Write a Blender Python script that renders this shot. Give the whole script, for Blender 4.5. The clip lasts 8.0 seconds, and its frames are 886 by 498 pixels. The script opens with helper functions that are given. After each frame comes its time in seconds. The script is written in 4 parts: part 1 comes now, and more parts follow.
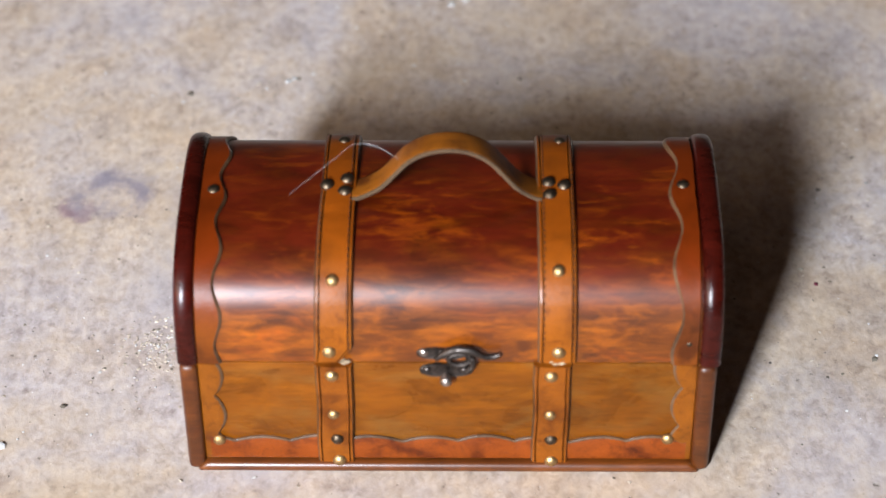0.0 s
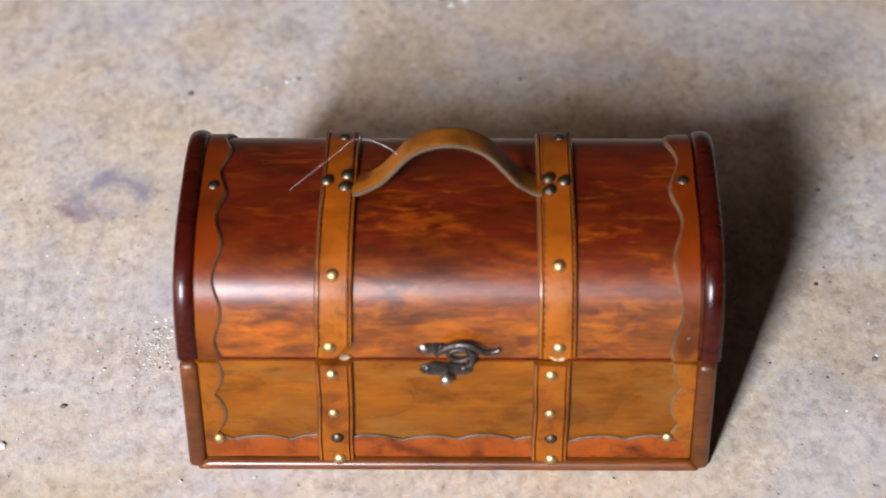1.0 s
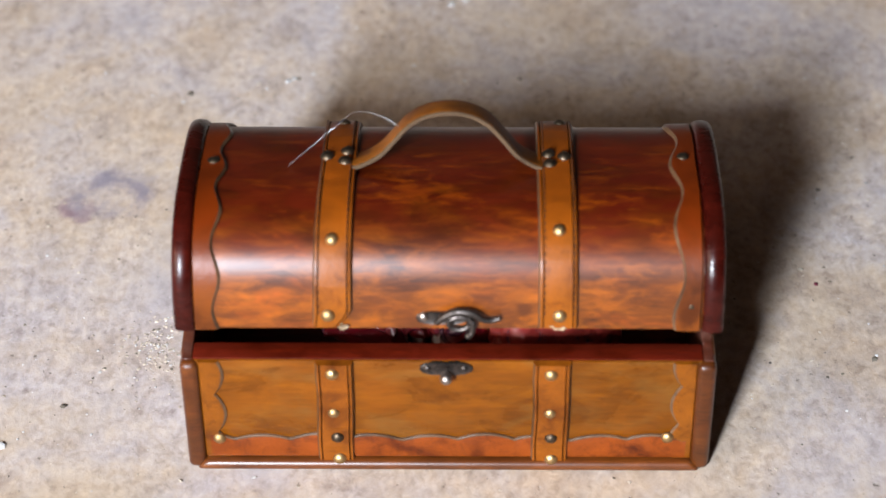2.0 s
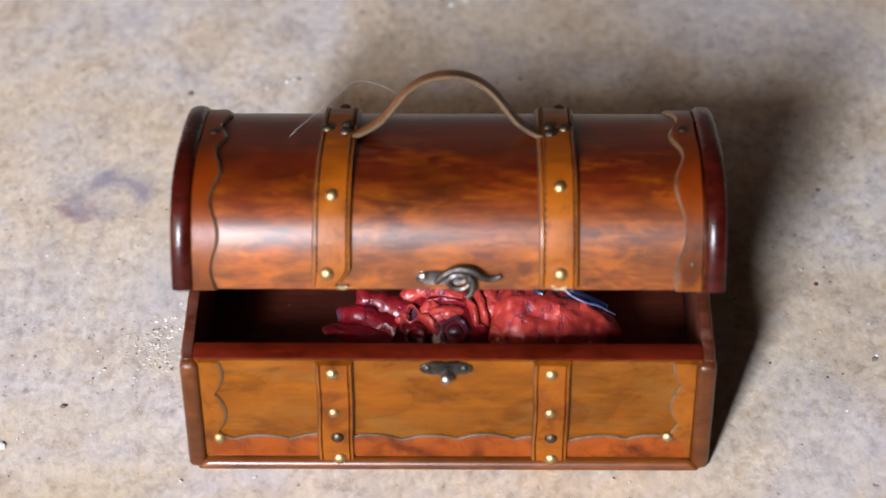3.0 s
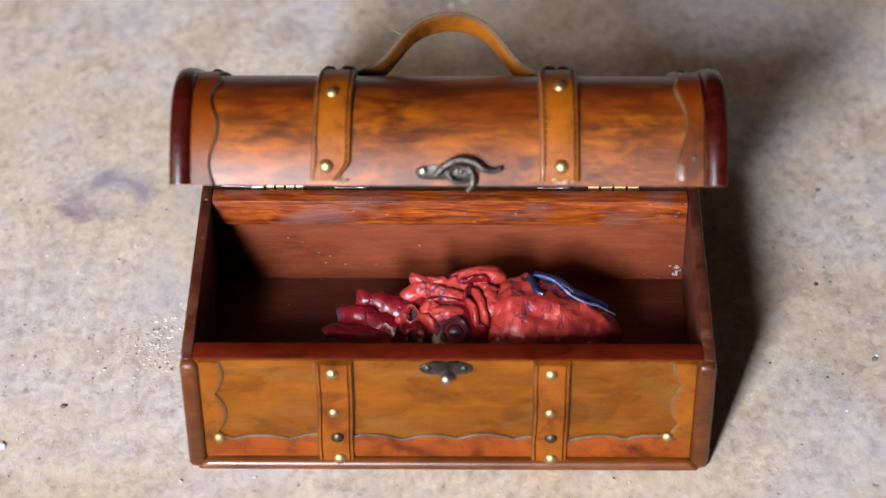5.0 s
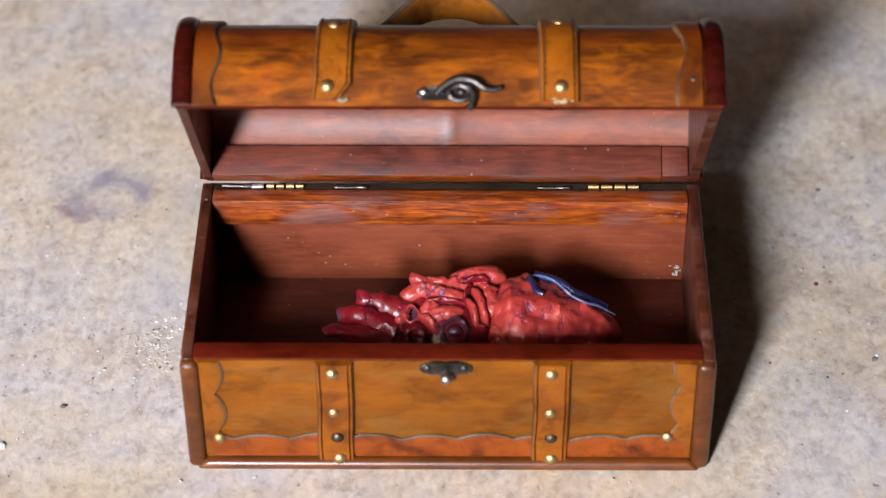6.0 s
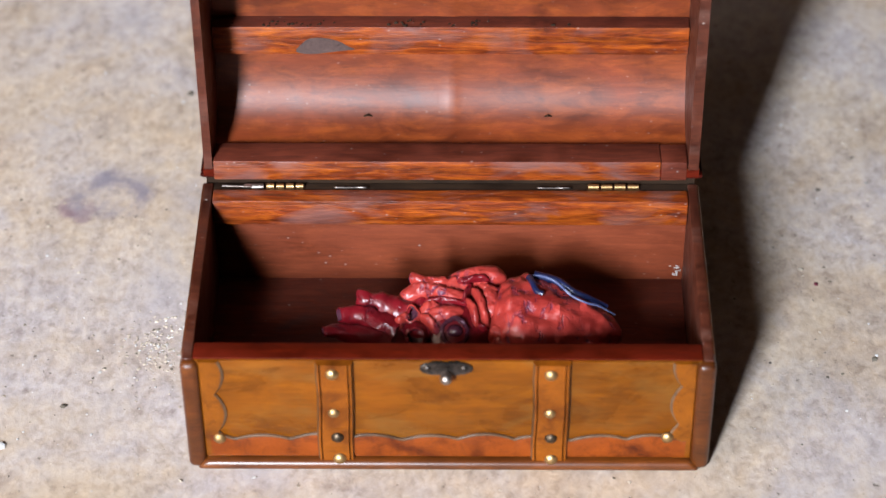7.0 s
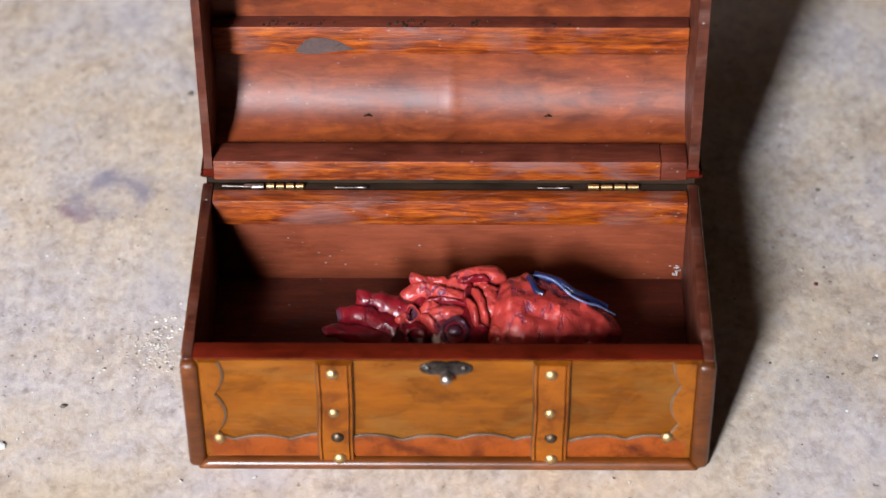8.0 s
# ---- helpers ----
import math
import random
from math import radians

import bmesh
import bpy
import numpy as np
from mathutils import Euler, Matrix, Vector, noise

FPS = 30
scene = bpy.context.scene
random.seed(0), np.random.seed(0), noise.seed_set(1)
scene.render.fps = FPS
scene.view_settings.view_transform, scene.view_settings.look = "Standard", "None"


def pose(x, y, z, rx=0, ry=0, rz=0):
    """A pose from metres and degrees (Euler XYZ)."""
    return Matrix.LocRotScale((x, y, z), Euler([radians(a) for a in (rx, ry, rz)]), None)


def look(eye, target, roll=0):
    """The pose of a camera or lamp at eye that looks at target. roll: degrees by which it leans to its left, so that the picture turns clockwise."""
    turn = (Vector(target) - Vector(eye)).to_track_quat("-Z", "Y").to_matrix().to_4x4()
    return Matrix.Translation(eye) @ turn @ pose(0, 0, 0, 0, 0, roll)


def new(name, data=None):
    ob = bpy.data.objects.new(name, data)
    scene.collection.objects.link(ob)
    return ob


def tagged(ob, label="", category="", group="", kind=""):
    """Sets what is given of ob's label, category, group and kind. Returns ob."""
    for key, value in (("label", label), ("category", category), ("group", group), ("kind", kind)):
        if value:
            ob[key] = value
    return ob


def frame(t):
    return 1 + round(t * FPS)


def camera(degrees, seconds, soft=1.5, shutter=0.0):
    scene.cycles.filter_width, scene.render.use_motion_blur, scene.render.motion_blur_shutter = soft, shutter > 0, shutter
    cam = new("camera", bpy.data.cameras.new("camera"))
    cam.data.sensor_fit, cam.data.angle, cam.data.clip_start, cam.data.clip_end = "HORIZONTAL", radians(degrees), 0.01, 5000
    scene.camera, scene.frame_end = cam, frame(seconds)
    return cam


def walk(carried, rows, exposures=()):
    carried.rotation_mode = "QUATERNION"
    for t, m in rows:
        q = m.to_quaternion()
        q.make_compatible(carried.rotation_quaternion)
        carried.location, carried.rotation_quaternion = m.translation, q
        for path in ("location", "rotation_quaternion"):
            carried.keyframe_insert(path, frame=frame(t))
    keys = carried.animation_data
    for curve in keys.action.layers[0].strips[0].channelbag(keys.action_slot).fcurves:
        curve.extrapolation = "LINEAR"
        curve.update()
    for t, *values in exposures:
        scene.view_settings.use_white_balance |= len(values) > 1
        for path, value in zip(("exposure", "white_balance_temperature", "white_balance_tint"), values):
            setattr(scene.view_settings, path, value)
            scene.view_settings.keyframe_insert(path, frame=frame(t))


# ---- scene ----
# ======== camera: stands still, a long lens looking down at the chest ========
cam = camera(20.34, 8.0, soft=1.5)
cam.data.dof.use_dof = True
cam.data.dof.focus_distance = 1.19
cam.data.dof.aperture_fstop = 6.3
EYE = look((0.01236, -0.78867, 0.84211), (-0.00363, 0.12024, 0.03), roll=-0.498)
walk(cam, [(0.0, EYE), (8.0, EYE)])

# chest measures in metres: x along the front, y from the front to the back, z up
W2, D, H = 0.120, 0.1272, 0.0674
LA, LB, LN, LC = 0.0602, 0.0493, 3.1, -0.0635     # lid's barrel: half depth, height, squareness, centre behind the hinge line

# ======== light: cool daylight through a tall opening behind the camera, an added weak warm fill from a wide low one beside it ===
world = bpy.data.worlds.new("world")
scene.world = world
world.use_nodes = True
wn = world.node_tree
sky = wn.nodes.new("ShaderNodeTexSky")
sky.sky_type, sky.sun_disc = "NISHITA", False
sky.sun_elevation, sky.sun_rotation = radians(38), radians(200)
wn.nodes["Background"].inputs["Strength"].default_value = 0.1
wn.links.new(sky.outputs[0], wn.nodes["Background"].inputs[0])

WINDOWS = (("wall_south", -1.10, 1.80, 0.46, 1.25, 505, (0.865, 0.955, 1.085)),      # wall, centre along it, height, width, height, watts, colour
           # unseen side opening, added as a warm fill that browns the shadows
           ("wall_west", -1.00, 0.85, 1.20, 1.10, 24, (1.15, 0.92, 0.70)))
ROOM = (-1.36, 3.4, -2.90, 3.6, 3.3)                # x0, x1, y0, y1, height
for where, along, up, wide, high, watts, tone in WINDOWS:
    lamp_data = bpy.data.lights.new("opening_lamp", "AREA")
    lamp_data.shape, lamp_data.size, lamp_data.size_y = "RECTANGLE", wide - 0.03, high - 0.03
    lamp_data.energy, lamp_data.color = watts, tone
    eye = (along, ROOM[2] - 0.06, up) if where == "wall_south" else (ROOM[0] - 0.06, along, up)
    new("opening_lamp", lamp_data).matrix_world = look(eye, (0.0, 0.1, up - 0.15))
scene.view_settings.exposure = 0.0


# ======== materials ========
class Mat:
    """A small node builder on one Principled material."""

    def __init__(self, name, rough=0.5, metal=0.0, coat=0.0, spec=0.5):
        self.m = bpy.data.materials.new(name)
        self.m.use_nodes = True
        self.t = self.m.node_tree
        self.b = self.t.nodes["Principled BSDF"]
        self.b.inputs["Roughness"].default_value = rough
        self.b.inputs["Metallic"].default_value = metal
        self.b.inputs["Coat Weight"].default_value = coat
        self.b.inputs["Coat Roughness"].default_value = 0.18
        self.b.inputs["Specular IOR Level"].default_value = spec

    def node(self, kind, **props):
        n = self.t.nodes.new(kind)
        for k, v in props.items():
            n.inputs[k.replace("_", " ")].default_value = v
        return n

    def link(self, a, b):
        self.t.links.new(a, b)

    def coords(self, scale=(1, 1, 1), shift=(0, 0, 0)):
        tc = self.t.nodes.new("ShaderNodeTexCoord")
        mp = self.t.nodes.new("ShaderNodeMapping")
        mp.inputs["Scale"].default_value = scale
        mp.inputs["Location"].default_value = shift
        self.link(tc.outputs["Object"], mp.inputs[0])
        return mp.outputs[0]

    def noise(self, vec, scale, detail=4.0, rough=0.55, distort=0.0):
        n = self.node("ShaderNodeTexNoise", Scale=scale, Detail=detail, Roughness=rough, Distortion=distort)
        self.link(vec, n.inputs["Vector"])
        return n.outputs["Fac"]

    def ramp(self, fac, stops):
        n = self.t.nodes.new("ShaderNodeValToRGB")
        el = n.color_ramp.elements
        while len(el) < len(stops):
            el.new(0.5)
        for e, (p, c) in zip(el, stops):
            e.position = p
            e.color = (*c, 1) if len(c) == 3 else c
        self.link(fac, n.inputs[0])
        return n.outputs[0]

    def mix(self, fac, a, b, mode="MIX"):
        n = self.t.nodes.new("ShaderNodeMix")
        n.data_type, n.blend_type = "RGBA", mode
        for sock, v in ((n.inputs[0], fac), (n.inputs[6], a), (n.inputs[7], b)):
            if isinstance(v, (int, float)):
                sock.default_value = v
            elif isinstance(v, tuple):
                sock.default_value = (*v, 1)
            else:
                self.link(v, sock)
        return n.outputs[2]

    def math(self, op, a, b=0.0):
        n = self.t.nodes.new("ShaderNodeMath")
        n.operation = op
        for sock, v in ((n.inputs[0], a), (n.inputs[1], b)):
            if isinstance(v, (int, float)):
                sock.default_value = v
            else:
                self.link(v, sock)
        return n.outputs[0]

    def axis(self, which):
        tc = self.t.nodes.new("ShaderNodeTexCoord")
        sp = self.t.nodes.new("ShaderNodeSeparateXYZ")
        self.link(tc.outputs["Object"], sp.inputs[0])
        return sp.outputs[which]

    def color(self, sock):
        self.link(sock, self.b.inputs["Base Color"])

    def rough(self, sock):
        self.link(sock, self.b.inputs["Roughness"])

    def bump(self, height, strength, dist):
        n = self.node("ShaderNodeBump", Strength=strength, Distance=dist)
        self.link(height, n.inputs["Height"])
        self.link(n.outputs[0], self.b.inputs["Normal"])


def concrete_material():
    m = Mat("worn_concrete", rough=0.85, spec=0.25)
    v = m.coords()
    big = m.noise(v, 9.0, 5, 0.6, 0.8)
    mid = m.noise(m.coords((1.1, 0.8, 1)), 34.0, 5, 0.66, 0.5)
    flake = m.noise(m.coords((1.15, 0.8, 1)), 190.0, 3, 0.6, 0.25)
    flake2 = m.noise(m.coords((1.2, 0.75, 1), (2.3, 1.1, 0)), 105.0, 4, 0.65, 0.3)
    fine = m.noise(v, 800.0, 2, 0.6)
    c = m.ramp(big, [(0.34, (0.352, 0.272, 0.210)), (0.48, (0.385, 0.321, 0.274)), (0.62, (0.370, 0.331, 0.331))])
    c = m.mix(0.8, c, m.ramp(mid, [(0.3, (0.74, 0.70, 0.68)), (0.47, (0.96, 0.95, 0.94)), (0.64, (1.10, 1.08, 1.04))]), "MULTIPLY")
    # flat flakes of cream, beige and grey that overlap
    c = m.mix(0.6, c, m.ramp(flake, [(0.34, (0.74, 0.68, 0.62)), (0.45, (0.95, 0.92, 0.88)), (0.52, (1.0, 0.99, 0.98)), (0.60, (1.10, 1.09, 1.07))]), "MULTIPLY")
    c = m.mix(0.75, c, m.ramp(flake2, [(0.34, (0.76, 0.72, 0.70)), (0.46, (1, 1, 1)), (0.62, (1.12, 1.08, 1.0))]), "MULTIPLY")
    c = m.mix(0.18, c, m.ramp(fine, [(0.3, (0.7, 0.68, 0.66)), (0.5, (1, 1, 1)), (0.7, (1.12, 1.12, 1.12))]), "MULTIPLY")
    # chips of aggregate, each of its own tone
    jit = m.node("ShaderNodeTexNoise", Scale=260.0, Detail=2.0)
    m.link(v, jit.inputs["Vector"])
    bent = m.t.nodes.new("ShaderNodeMixRGB")
    bent.blend_type = "ADD"
    bent.inputs[0].default_value = 0.006
    m.link(v, bent.inputs[1])
    m.link(jit.outputs["Color"], bent.inputs[2])
    cell = m.node("ShaderNodeTexVoronoi", Scale=310.0)
    m.link(bent.outputs[0], cell.inputs["Vector"])
    tone = m.t.nodes.new("ShaderNodeSeparateColor")
    m.link(cell.outputs["Color"], tone.inputs[0])
    c = m.mix(0.45, c, m.ramp(tone.outputs[0], [(0.0, (0.66, 0.61, 0.57)), (0.25, (0.94, 0.92, 0.90)), (0.75, (1.02, 1.0, 0.98)), (1.0, (1.16, 1.14, 1.12))]), "MULTIPLY")
    # sandy patches
    sand = m.ramp(m.noise(m.coords(shift=(3.1, 0.7, 0)), 13.0, 5, 0.66, 0.8), [(0.48, (0, 0, 0)), (0.66, (1, 1, 1))])
    c = m.mix(m.math("MULTIPLY", sand, 0.28), c, (0.46, 0.36, 0.25))
    # violet-grey cement scuffs
    grey = m.ramp(m.noise(m.coords(shift=(-1.3, 2.2, 0)), 17.0, 5, 0.66, 0.7), [(0.52, (0, 0, 0)), (0.70, (1, 1, 1))])
    c = m.mix(m.math("MULTIPLY", grey, 0.45), c, (0.33, 0.305, 0.320))
    # a spilled violet-grey stain
    n = m.t.nodes.new("ShaderNodeVectorMath")
    n.operation = "DISTANCE"
    warped = m.coords((1, 1.15, 1))
    wob = m.node("ShaderNodeTexNoise", Scale=42.0, Detail=4.0)
    m.link(warped, wob.inputs["Vector"])
    add = m.t.nodes.new("ShaderNodeMixRGB")
    add.blend_type = "ADD"
    add.inputs[0].default_value = 0.05
    m.link(warped, add.inputs[1])
    m.link(wob.outputs["Color"], add.inputs[2])
    m.link(add.outputs[0], n.inputs[0])
    n.inputs[1].default_value = (-0.155, 0.246, 0.025)
    spot = m.ramp(n.outputs["Value"], [(0.0, (1, 1, 1)), (0.016, (0.95, 0.95, 0.95)), (0.026, (0, 0, 0))])
    patchy = m.ramp(mid, [(0.40, (1, 1, 1)), (0.60, (0.15, 0.15, 0.15))])
    c = m.mix(m.math("MULTIPLY", m.math("MULTIPLY", spot, patchy), 0.75), c, (0.15, 0.135, 0.18))
    n2 = m.t.nodes.new("ShaderNodeVectorMath")
    n2.operation = "DISTANCE"
    m.link(add.outputs[0], n2.inputs[0])
    n2.inputs[1].default_value = (-0.1735, 0.2355, 0.025)
    spot = m.ramp(n2.outputs["Value"], [(0.0, (1, 1, 1)), (0.006, (0.9, 0.9, 0.9)), (0.011, (0, 0, 0))])
    c = m.mix(m.math("MULTIPLY", spot, 0.7), c, (0.16, 0.085, 0.11))
    # little dark pits, in clusters
    vo = m.node("ShaderNodeTexVoronoi", Scale=190.0)
    m.link(v, vo.inputs["Vector"])
    pit = m.ramp(vo.outputs["Distance"], [(0.10, (1, 1, 1)), (0.24, (0, 0, 0))])
    pm = m.math("MULTIPLY", pit, m.ramp(flake2, [(0.36, (1, 1, 1)), (0.43, (0, 0, 0))]))
    c = m.mix(m.math("MULTIPLY", pm, 0.7), c, (0.12, 0.10, 0.075))
    m.color(c)
    h = m.math("ADD", m.math("MULTIPLY", flake, 0.5), m.math("MULTIPLY", flake2, 0.5))
    m.bump(m.math("SUBTRACT", h, m.math("MULTIPLY", pm, 0.6)), 0.34, 0.0018)
    return m.m


def wood_material(name, pale, mid_c, dark, rough=0.28, coat=0.22, spec=0.22, burst=None, grain=0.5, bumpy=0.12, flame=0.0, clouds=0.8, blot=(17, 24, 24), dust=0.0, rubbed=None, pore=0.3, worn=0.45, sheen=0.34, licks=None):
    """Stained wood with its grain along x. burst: (axis, low, high, colour): a second stain that takes over between two levels.
    flame: how strongly pale licks of bare wood show through the stain."""
    m = Mat(name, rough=rough, coat=coat, spec=spec)
    m.b.inputs["Coat Roughness"].default_value = sheen
    g = m.noise(m.coords((8, 60, 60)), 5.0, 5, 0.65, 1.0)
    cloud = m.noise(m.coords(blot), 2.0, 4, 0.62, 0.9)
    c = m.mix(grain, mid_c, m.ramp(g, [(0.28, dark), (0.5, mid_c), (0.72, pale)]))
    cl = m.ramp(cloud, [(0.3, (0.42, 0.34, 0.3)), (0.48, (0.95, 0.93, 0.9)), (0.68, (1.35, 1.25, 1.1))])
    c = m.mix(clouds, c, cl, "MULTIPLY")
    if flame:
        fl = m.noise(m.coords((24, 62, 62), (0.7, 0.2, 0.4)), 1.9, 5, 0.66, 0.5)
        c = m.mix(m.math("MULTIPLY", m.ramp(fl, [(0.46, (0, 0, 0)), (0.76, (1, 1, 1))]), flame), c, tuple(x * 1.15 for x in pale))
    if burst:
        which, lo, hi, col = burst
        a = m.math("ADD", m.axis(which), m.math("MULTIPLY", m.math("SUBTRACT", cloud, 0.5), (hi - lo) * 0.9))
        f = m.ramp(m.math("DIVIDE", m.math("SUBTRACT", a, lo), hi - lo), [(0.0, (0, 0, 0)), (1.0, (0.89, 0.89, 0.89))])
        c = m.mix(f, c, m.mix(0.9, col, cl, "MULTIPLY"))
    if licks:
        # short glowing licks of bare wood that break through the dark stain
        fl = m.noise(m.coords((20, 66, 66), (0.15, 0.6, 0.3)), 2.2, 5, 0.7, 0.7)
        gate = m.ramp(m.noise(m.coords((7, 14, 14), (0.8, 0.1, 0.5)), 2.0, 2, 0.5), [(0.42, (0.1, 0.1, 0.1)), (0.60, (1, 1, 1))])
        c = m.mix(m.math("MULTIPLY", m.math("MULTIPLY", m.ramp(fl, [(0.50, (0, 0, 0)), (0.70, (1, 1, 1))]), gate), 0.52), c, licks)
    if rubbed:
        # hand-worn patches where the varnish has gone dull and greyish
        wear = m.noise(m.coords((10, 20, 20), (0.45, 0.3, 0.15)), 2.4, 4, 0.6, 0.8)
        c = m.mix(m.math("MULTIPLY", m.ramp(wear, [(0.5, (0, 0, 0)), (0.68, (1, 1, 1))]), worn), c, rubbed)
    # scratches and rubbed spots
    sc = m.noise(m.coords((9, 120, 120), (0.3, 0.1, 0.2)), 9.0, 2, 0.5)
    c = m.mix(m.math("MULTIPLY", m.ramp(sc, [(0.68, (0, 0, 0)), (0.76, (1, 1, 1))]), 0.3), c, (pale[0] * 1.25, pale[1] * 1.3, pale[2] * 1.4))
    pores = m.noise(m.coords((60, 700, 700)), 1.4, 4, 0.7, 0.2)
    c = m.mix(pore, c, m.ramp(pores, [(0.3, (0.42, 0.36, 0.33)), (0.48, (0.98, 0.97, 0.96)), (0.68, (1.28, 1.25, 1.2))]), "MULTIPLY")
    if dust:
        vo = m.node("ShaderNodeTexVoronoi", Scale=170.0)
        m.link(m.coords((1, 1, 1), (0.2, 0.5, 0.1)), vo.inputs["Vector"])
        sp = m.math("MULTIPLY", m.ramp(vo.outputs["Distance"], [(0.07, (1, 1, 1)), (0.14, (0, 0, 0))]), m.ramp(sc, [(0.5, (0, 0, 0)), (0.6, (1, 1, 1))]))
        c = m.mix(m.math("MULTIPLY", sp, dust), c, (0.42, 0.38, 0.36))
    m.color(c)
    m.rough(m.ramp(cloud, [(0.3, (rough * 0.8,) * 3), (0.7, (min(1, rough * 1.35),) * 3)]))
    m.bump(m.math("ADD", m.math("ADD", g, m.math("MULTIPLY", pores, 0.4)), m.math("MULTIPLY", cloud, 0.8)), bumpy, 0.0012)
    return m.m


def leather_material(name, col, dark, rough=0.42, coat=0.15, burst=None):
    m = Mat(name, rough=rough, coat=coat, spec=0.2)
    v = m.coords()
    big = m.noise(v, 45.0, 4, 0.6, 0.4)
    fine = m.noise(v, 900.0, 2, 0.6)
    c = m.ramp(big, [(0.34, tuple(x * 0.8 for x in dark)), (0.5, col), (0.7, tuple(min(1, x * 1.25) for x in col))])
    # dark scuffs and small pale rubs
    scuff = m.noise(m.coords((1, 1, 1), (0.6, 0.2, 0.9)), 170.0, 4, 0.68, 0.6)
    c = m.mix(0.7, c, m.ramp(scuff, [(0.3, (0.45, 0.38, 0.34)), (0.46, (1, 1, 1)), (0.66, (1.05, 1.05, 1.05)), (0.74, (1.5, 1.5, 1.6))]), "MULTIPLY")
    c = m.mix(0.35, c, m.ramp(fine, [(0.3, (0.6, 0.6, 0.6)), (0.6, (1, 1, 1))]), "MULTIPLY")
    if burst:
        lo, hi, deep = burst
        a = m.math("ADD", m.axis(2), m.math("MULTIPLY", m.math("SUBTRACT", big, 0.5), (hi - lo) * 0.8))
        f = m.ramp(m.math("DIVIDE", m.math("SUBTRACT", a, lo), hi - lo), [(0.0, (0, 0, 0)), (1.0, (1, 1, 1))])
        c = m.mix(f, c, m.mix(0.6, deep, m.ramp(big, [(0.3, (0.55, 0.5, 0.5)), (0.7, (1.3, 1.25, 1.2))]), "MULTIPLY"))
    m.color(c)
    m.bump(m.math("ADD", fine, m.math("MULTIPLY", big, 2.0)), 0.25, 0.0006)
    return m.m


def metal_material(name, col, tarnish, rough=0.3):
    m = Mat(name, rough=rough, metal=1.0)
    n = m.noise(m.coords(), 500.0, 4, 0.6)
    m.color(m.ramp(n, [(0.3, tarnish), (0.6, col)]))
    m.rough(m.ramp(n, [(0.3, (rough * 1.6,) * 3), (0.7, (rough * 0.8,) * 3)]))
    m.bump(n, 0.15, 0.0004)
    return m.m


def heart_material(name, col, blotch, dirt, amount=0.5, rough=0.36):
    m = Mat(name, rough=rough, coat=0.07, spec=0.35)
    v = m.coords()
    a = m.noise(v, 60.0, 4, 0.6, 0.6)
    b = m.noise(m.coords((1.2, 0.8, 1), (0.4, 0.1, 0.7)), 130.0, 4, 0.62, 0.5)
    c = m.ramp(a, [(0.3, blotch), (0.52, col), (0.75, tuple(min(1, x * 1.15) for x in col))])
    mask = m.ramp(b, [(0.56, (0, 0, 0)), (0.68, (1, 1, 1))])
    c = m.mix(m.math("MULTIPLY", mask, amount), c, dirt)
    m.color(c)
    m.bump(m.math("SUBTRACT", a, m.math("MULTIPLY", mask, 0.5)), 0.5, 0.003)
    return m.m


CONCRETE = concrete_material()
PLASTER = Mat("wall_plaster", rough=0.9)
PLASTER.color(PLASTER.ramp(PLASTER.noise(PLASTER.coords(), 3.0, 5), [(0.3, (0.030, 0.014, 0.005)), (0.7, (0.042, 0.020, 0.008))]))
PLASTER = PLASTER.m
WOOD_BASE = wood_material("amber_stained_wood", (0.195, 0.057, 0.0014), (0.113, 0.0310, 0.0009), (0.036, 0.0088, 0.0005), flame=0.45, grain=0.28, spec=0.14, clouds=0.65, blot=(10, 18, 18), rubbed=(0.125, 0.052, 0.0095), worn=0.6, pore=0.25)
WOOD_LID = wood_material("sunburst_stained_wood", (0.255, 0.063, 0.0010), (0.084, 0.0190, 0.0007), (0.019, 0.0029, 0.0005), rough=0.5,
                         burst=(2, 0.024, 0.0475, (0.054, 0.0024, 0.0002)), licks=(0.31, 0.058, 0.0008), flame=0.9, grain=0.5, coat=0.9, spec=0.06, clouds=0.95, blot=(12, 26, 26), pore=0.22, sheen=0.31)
MAHOGANY = wood_material("dark_mahogany_molding", (0.052, 0.0048, 0.0022), (0.024, 0.0021, 0.0011), (0.009, 0.0009, 0.0006), rough=0.26, coat=0.2, spec=0.12, sheen=0.2)
MOLD_BASE = wood_material("brown_mahogany_molding", (0.105, 0.0300, 0.0034), (0.054, 0.0130, 0.0018), (0.019, 0.0040, 0.0008), rough=0.36, coat=0.3, flame=0.25)
WOOD_IN = wood_material("raw_red_wood", (0.220, 0.047, 0.0062), (0.103, 0.0178, 0.0030), (0.026, 0.0038, 0.0010), rough=0.46, coat=0.4, grain=0.18, flame=0.6, clouds=0.95, blot=(11, 16, 16), dust=0.10, pore=0.18, sheen=0.46)
WOOD_BACK = wood_material("dusty_red_board", (0.19, 0.044, 0.0165), (0.115, 0.0245, 0.0098), (0.045, 0.0085, 0.0036), rough=0.5, coat=0.08, grain=0.35, flame=0.35, clouds=0.6, blot=(6, 18, 24), dust=0.30, pore=0.25)
WOOD_DULL = wood_material("dull_brown_wood", (0.125, 0.027, 0.012), (0.068, 0.0130, 0.0062), (0.026, 0.0048, 0.0028), rough=0.55, coat=0.0, dust=0.2)
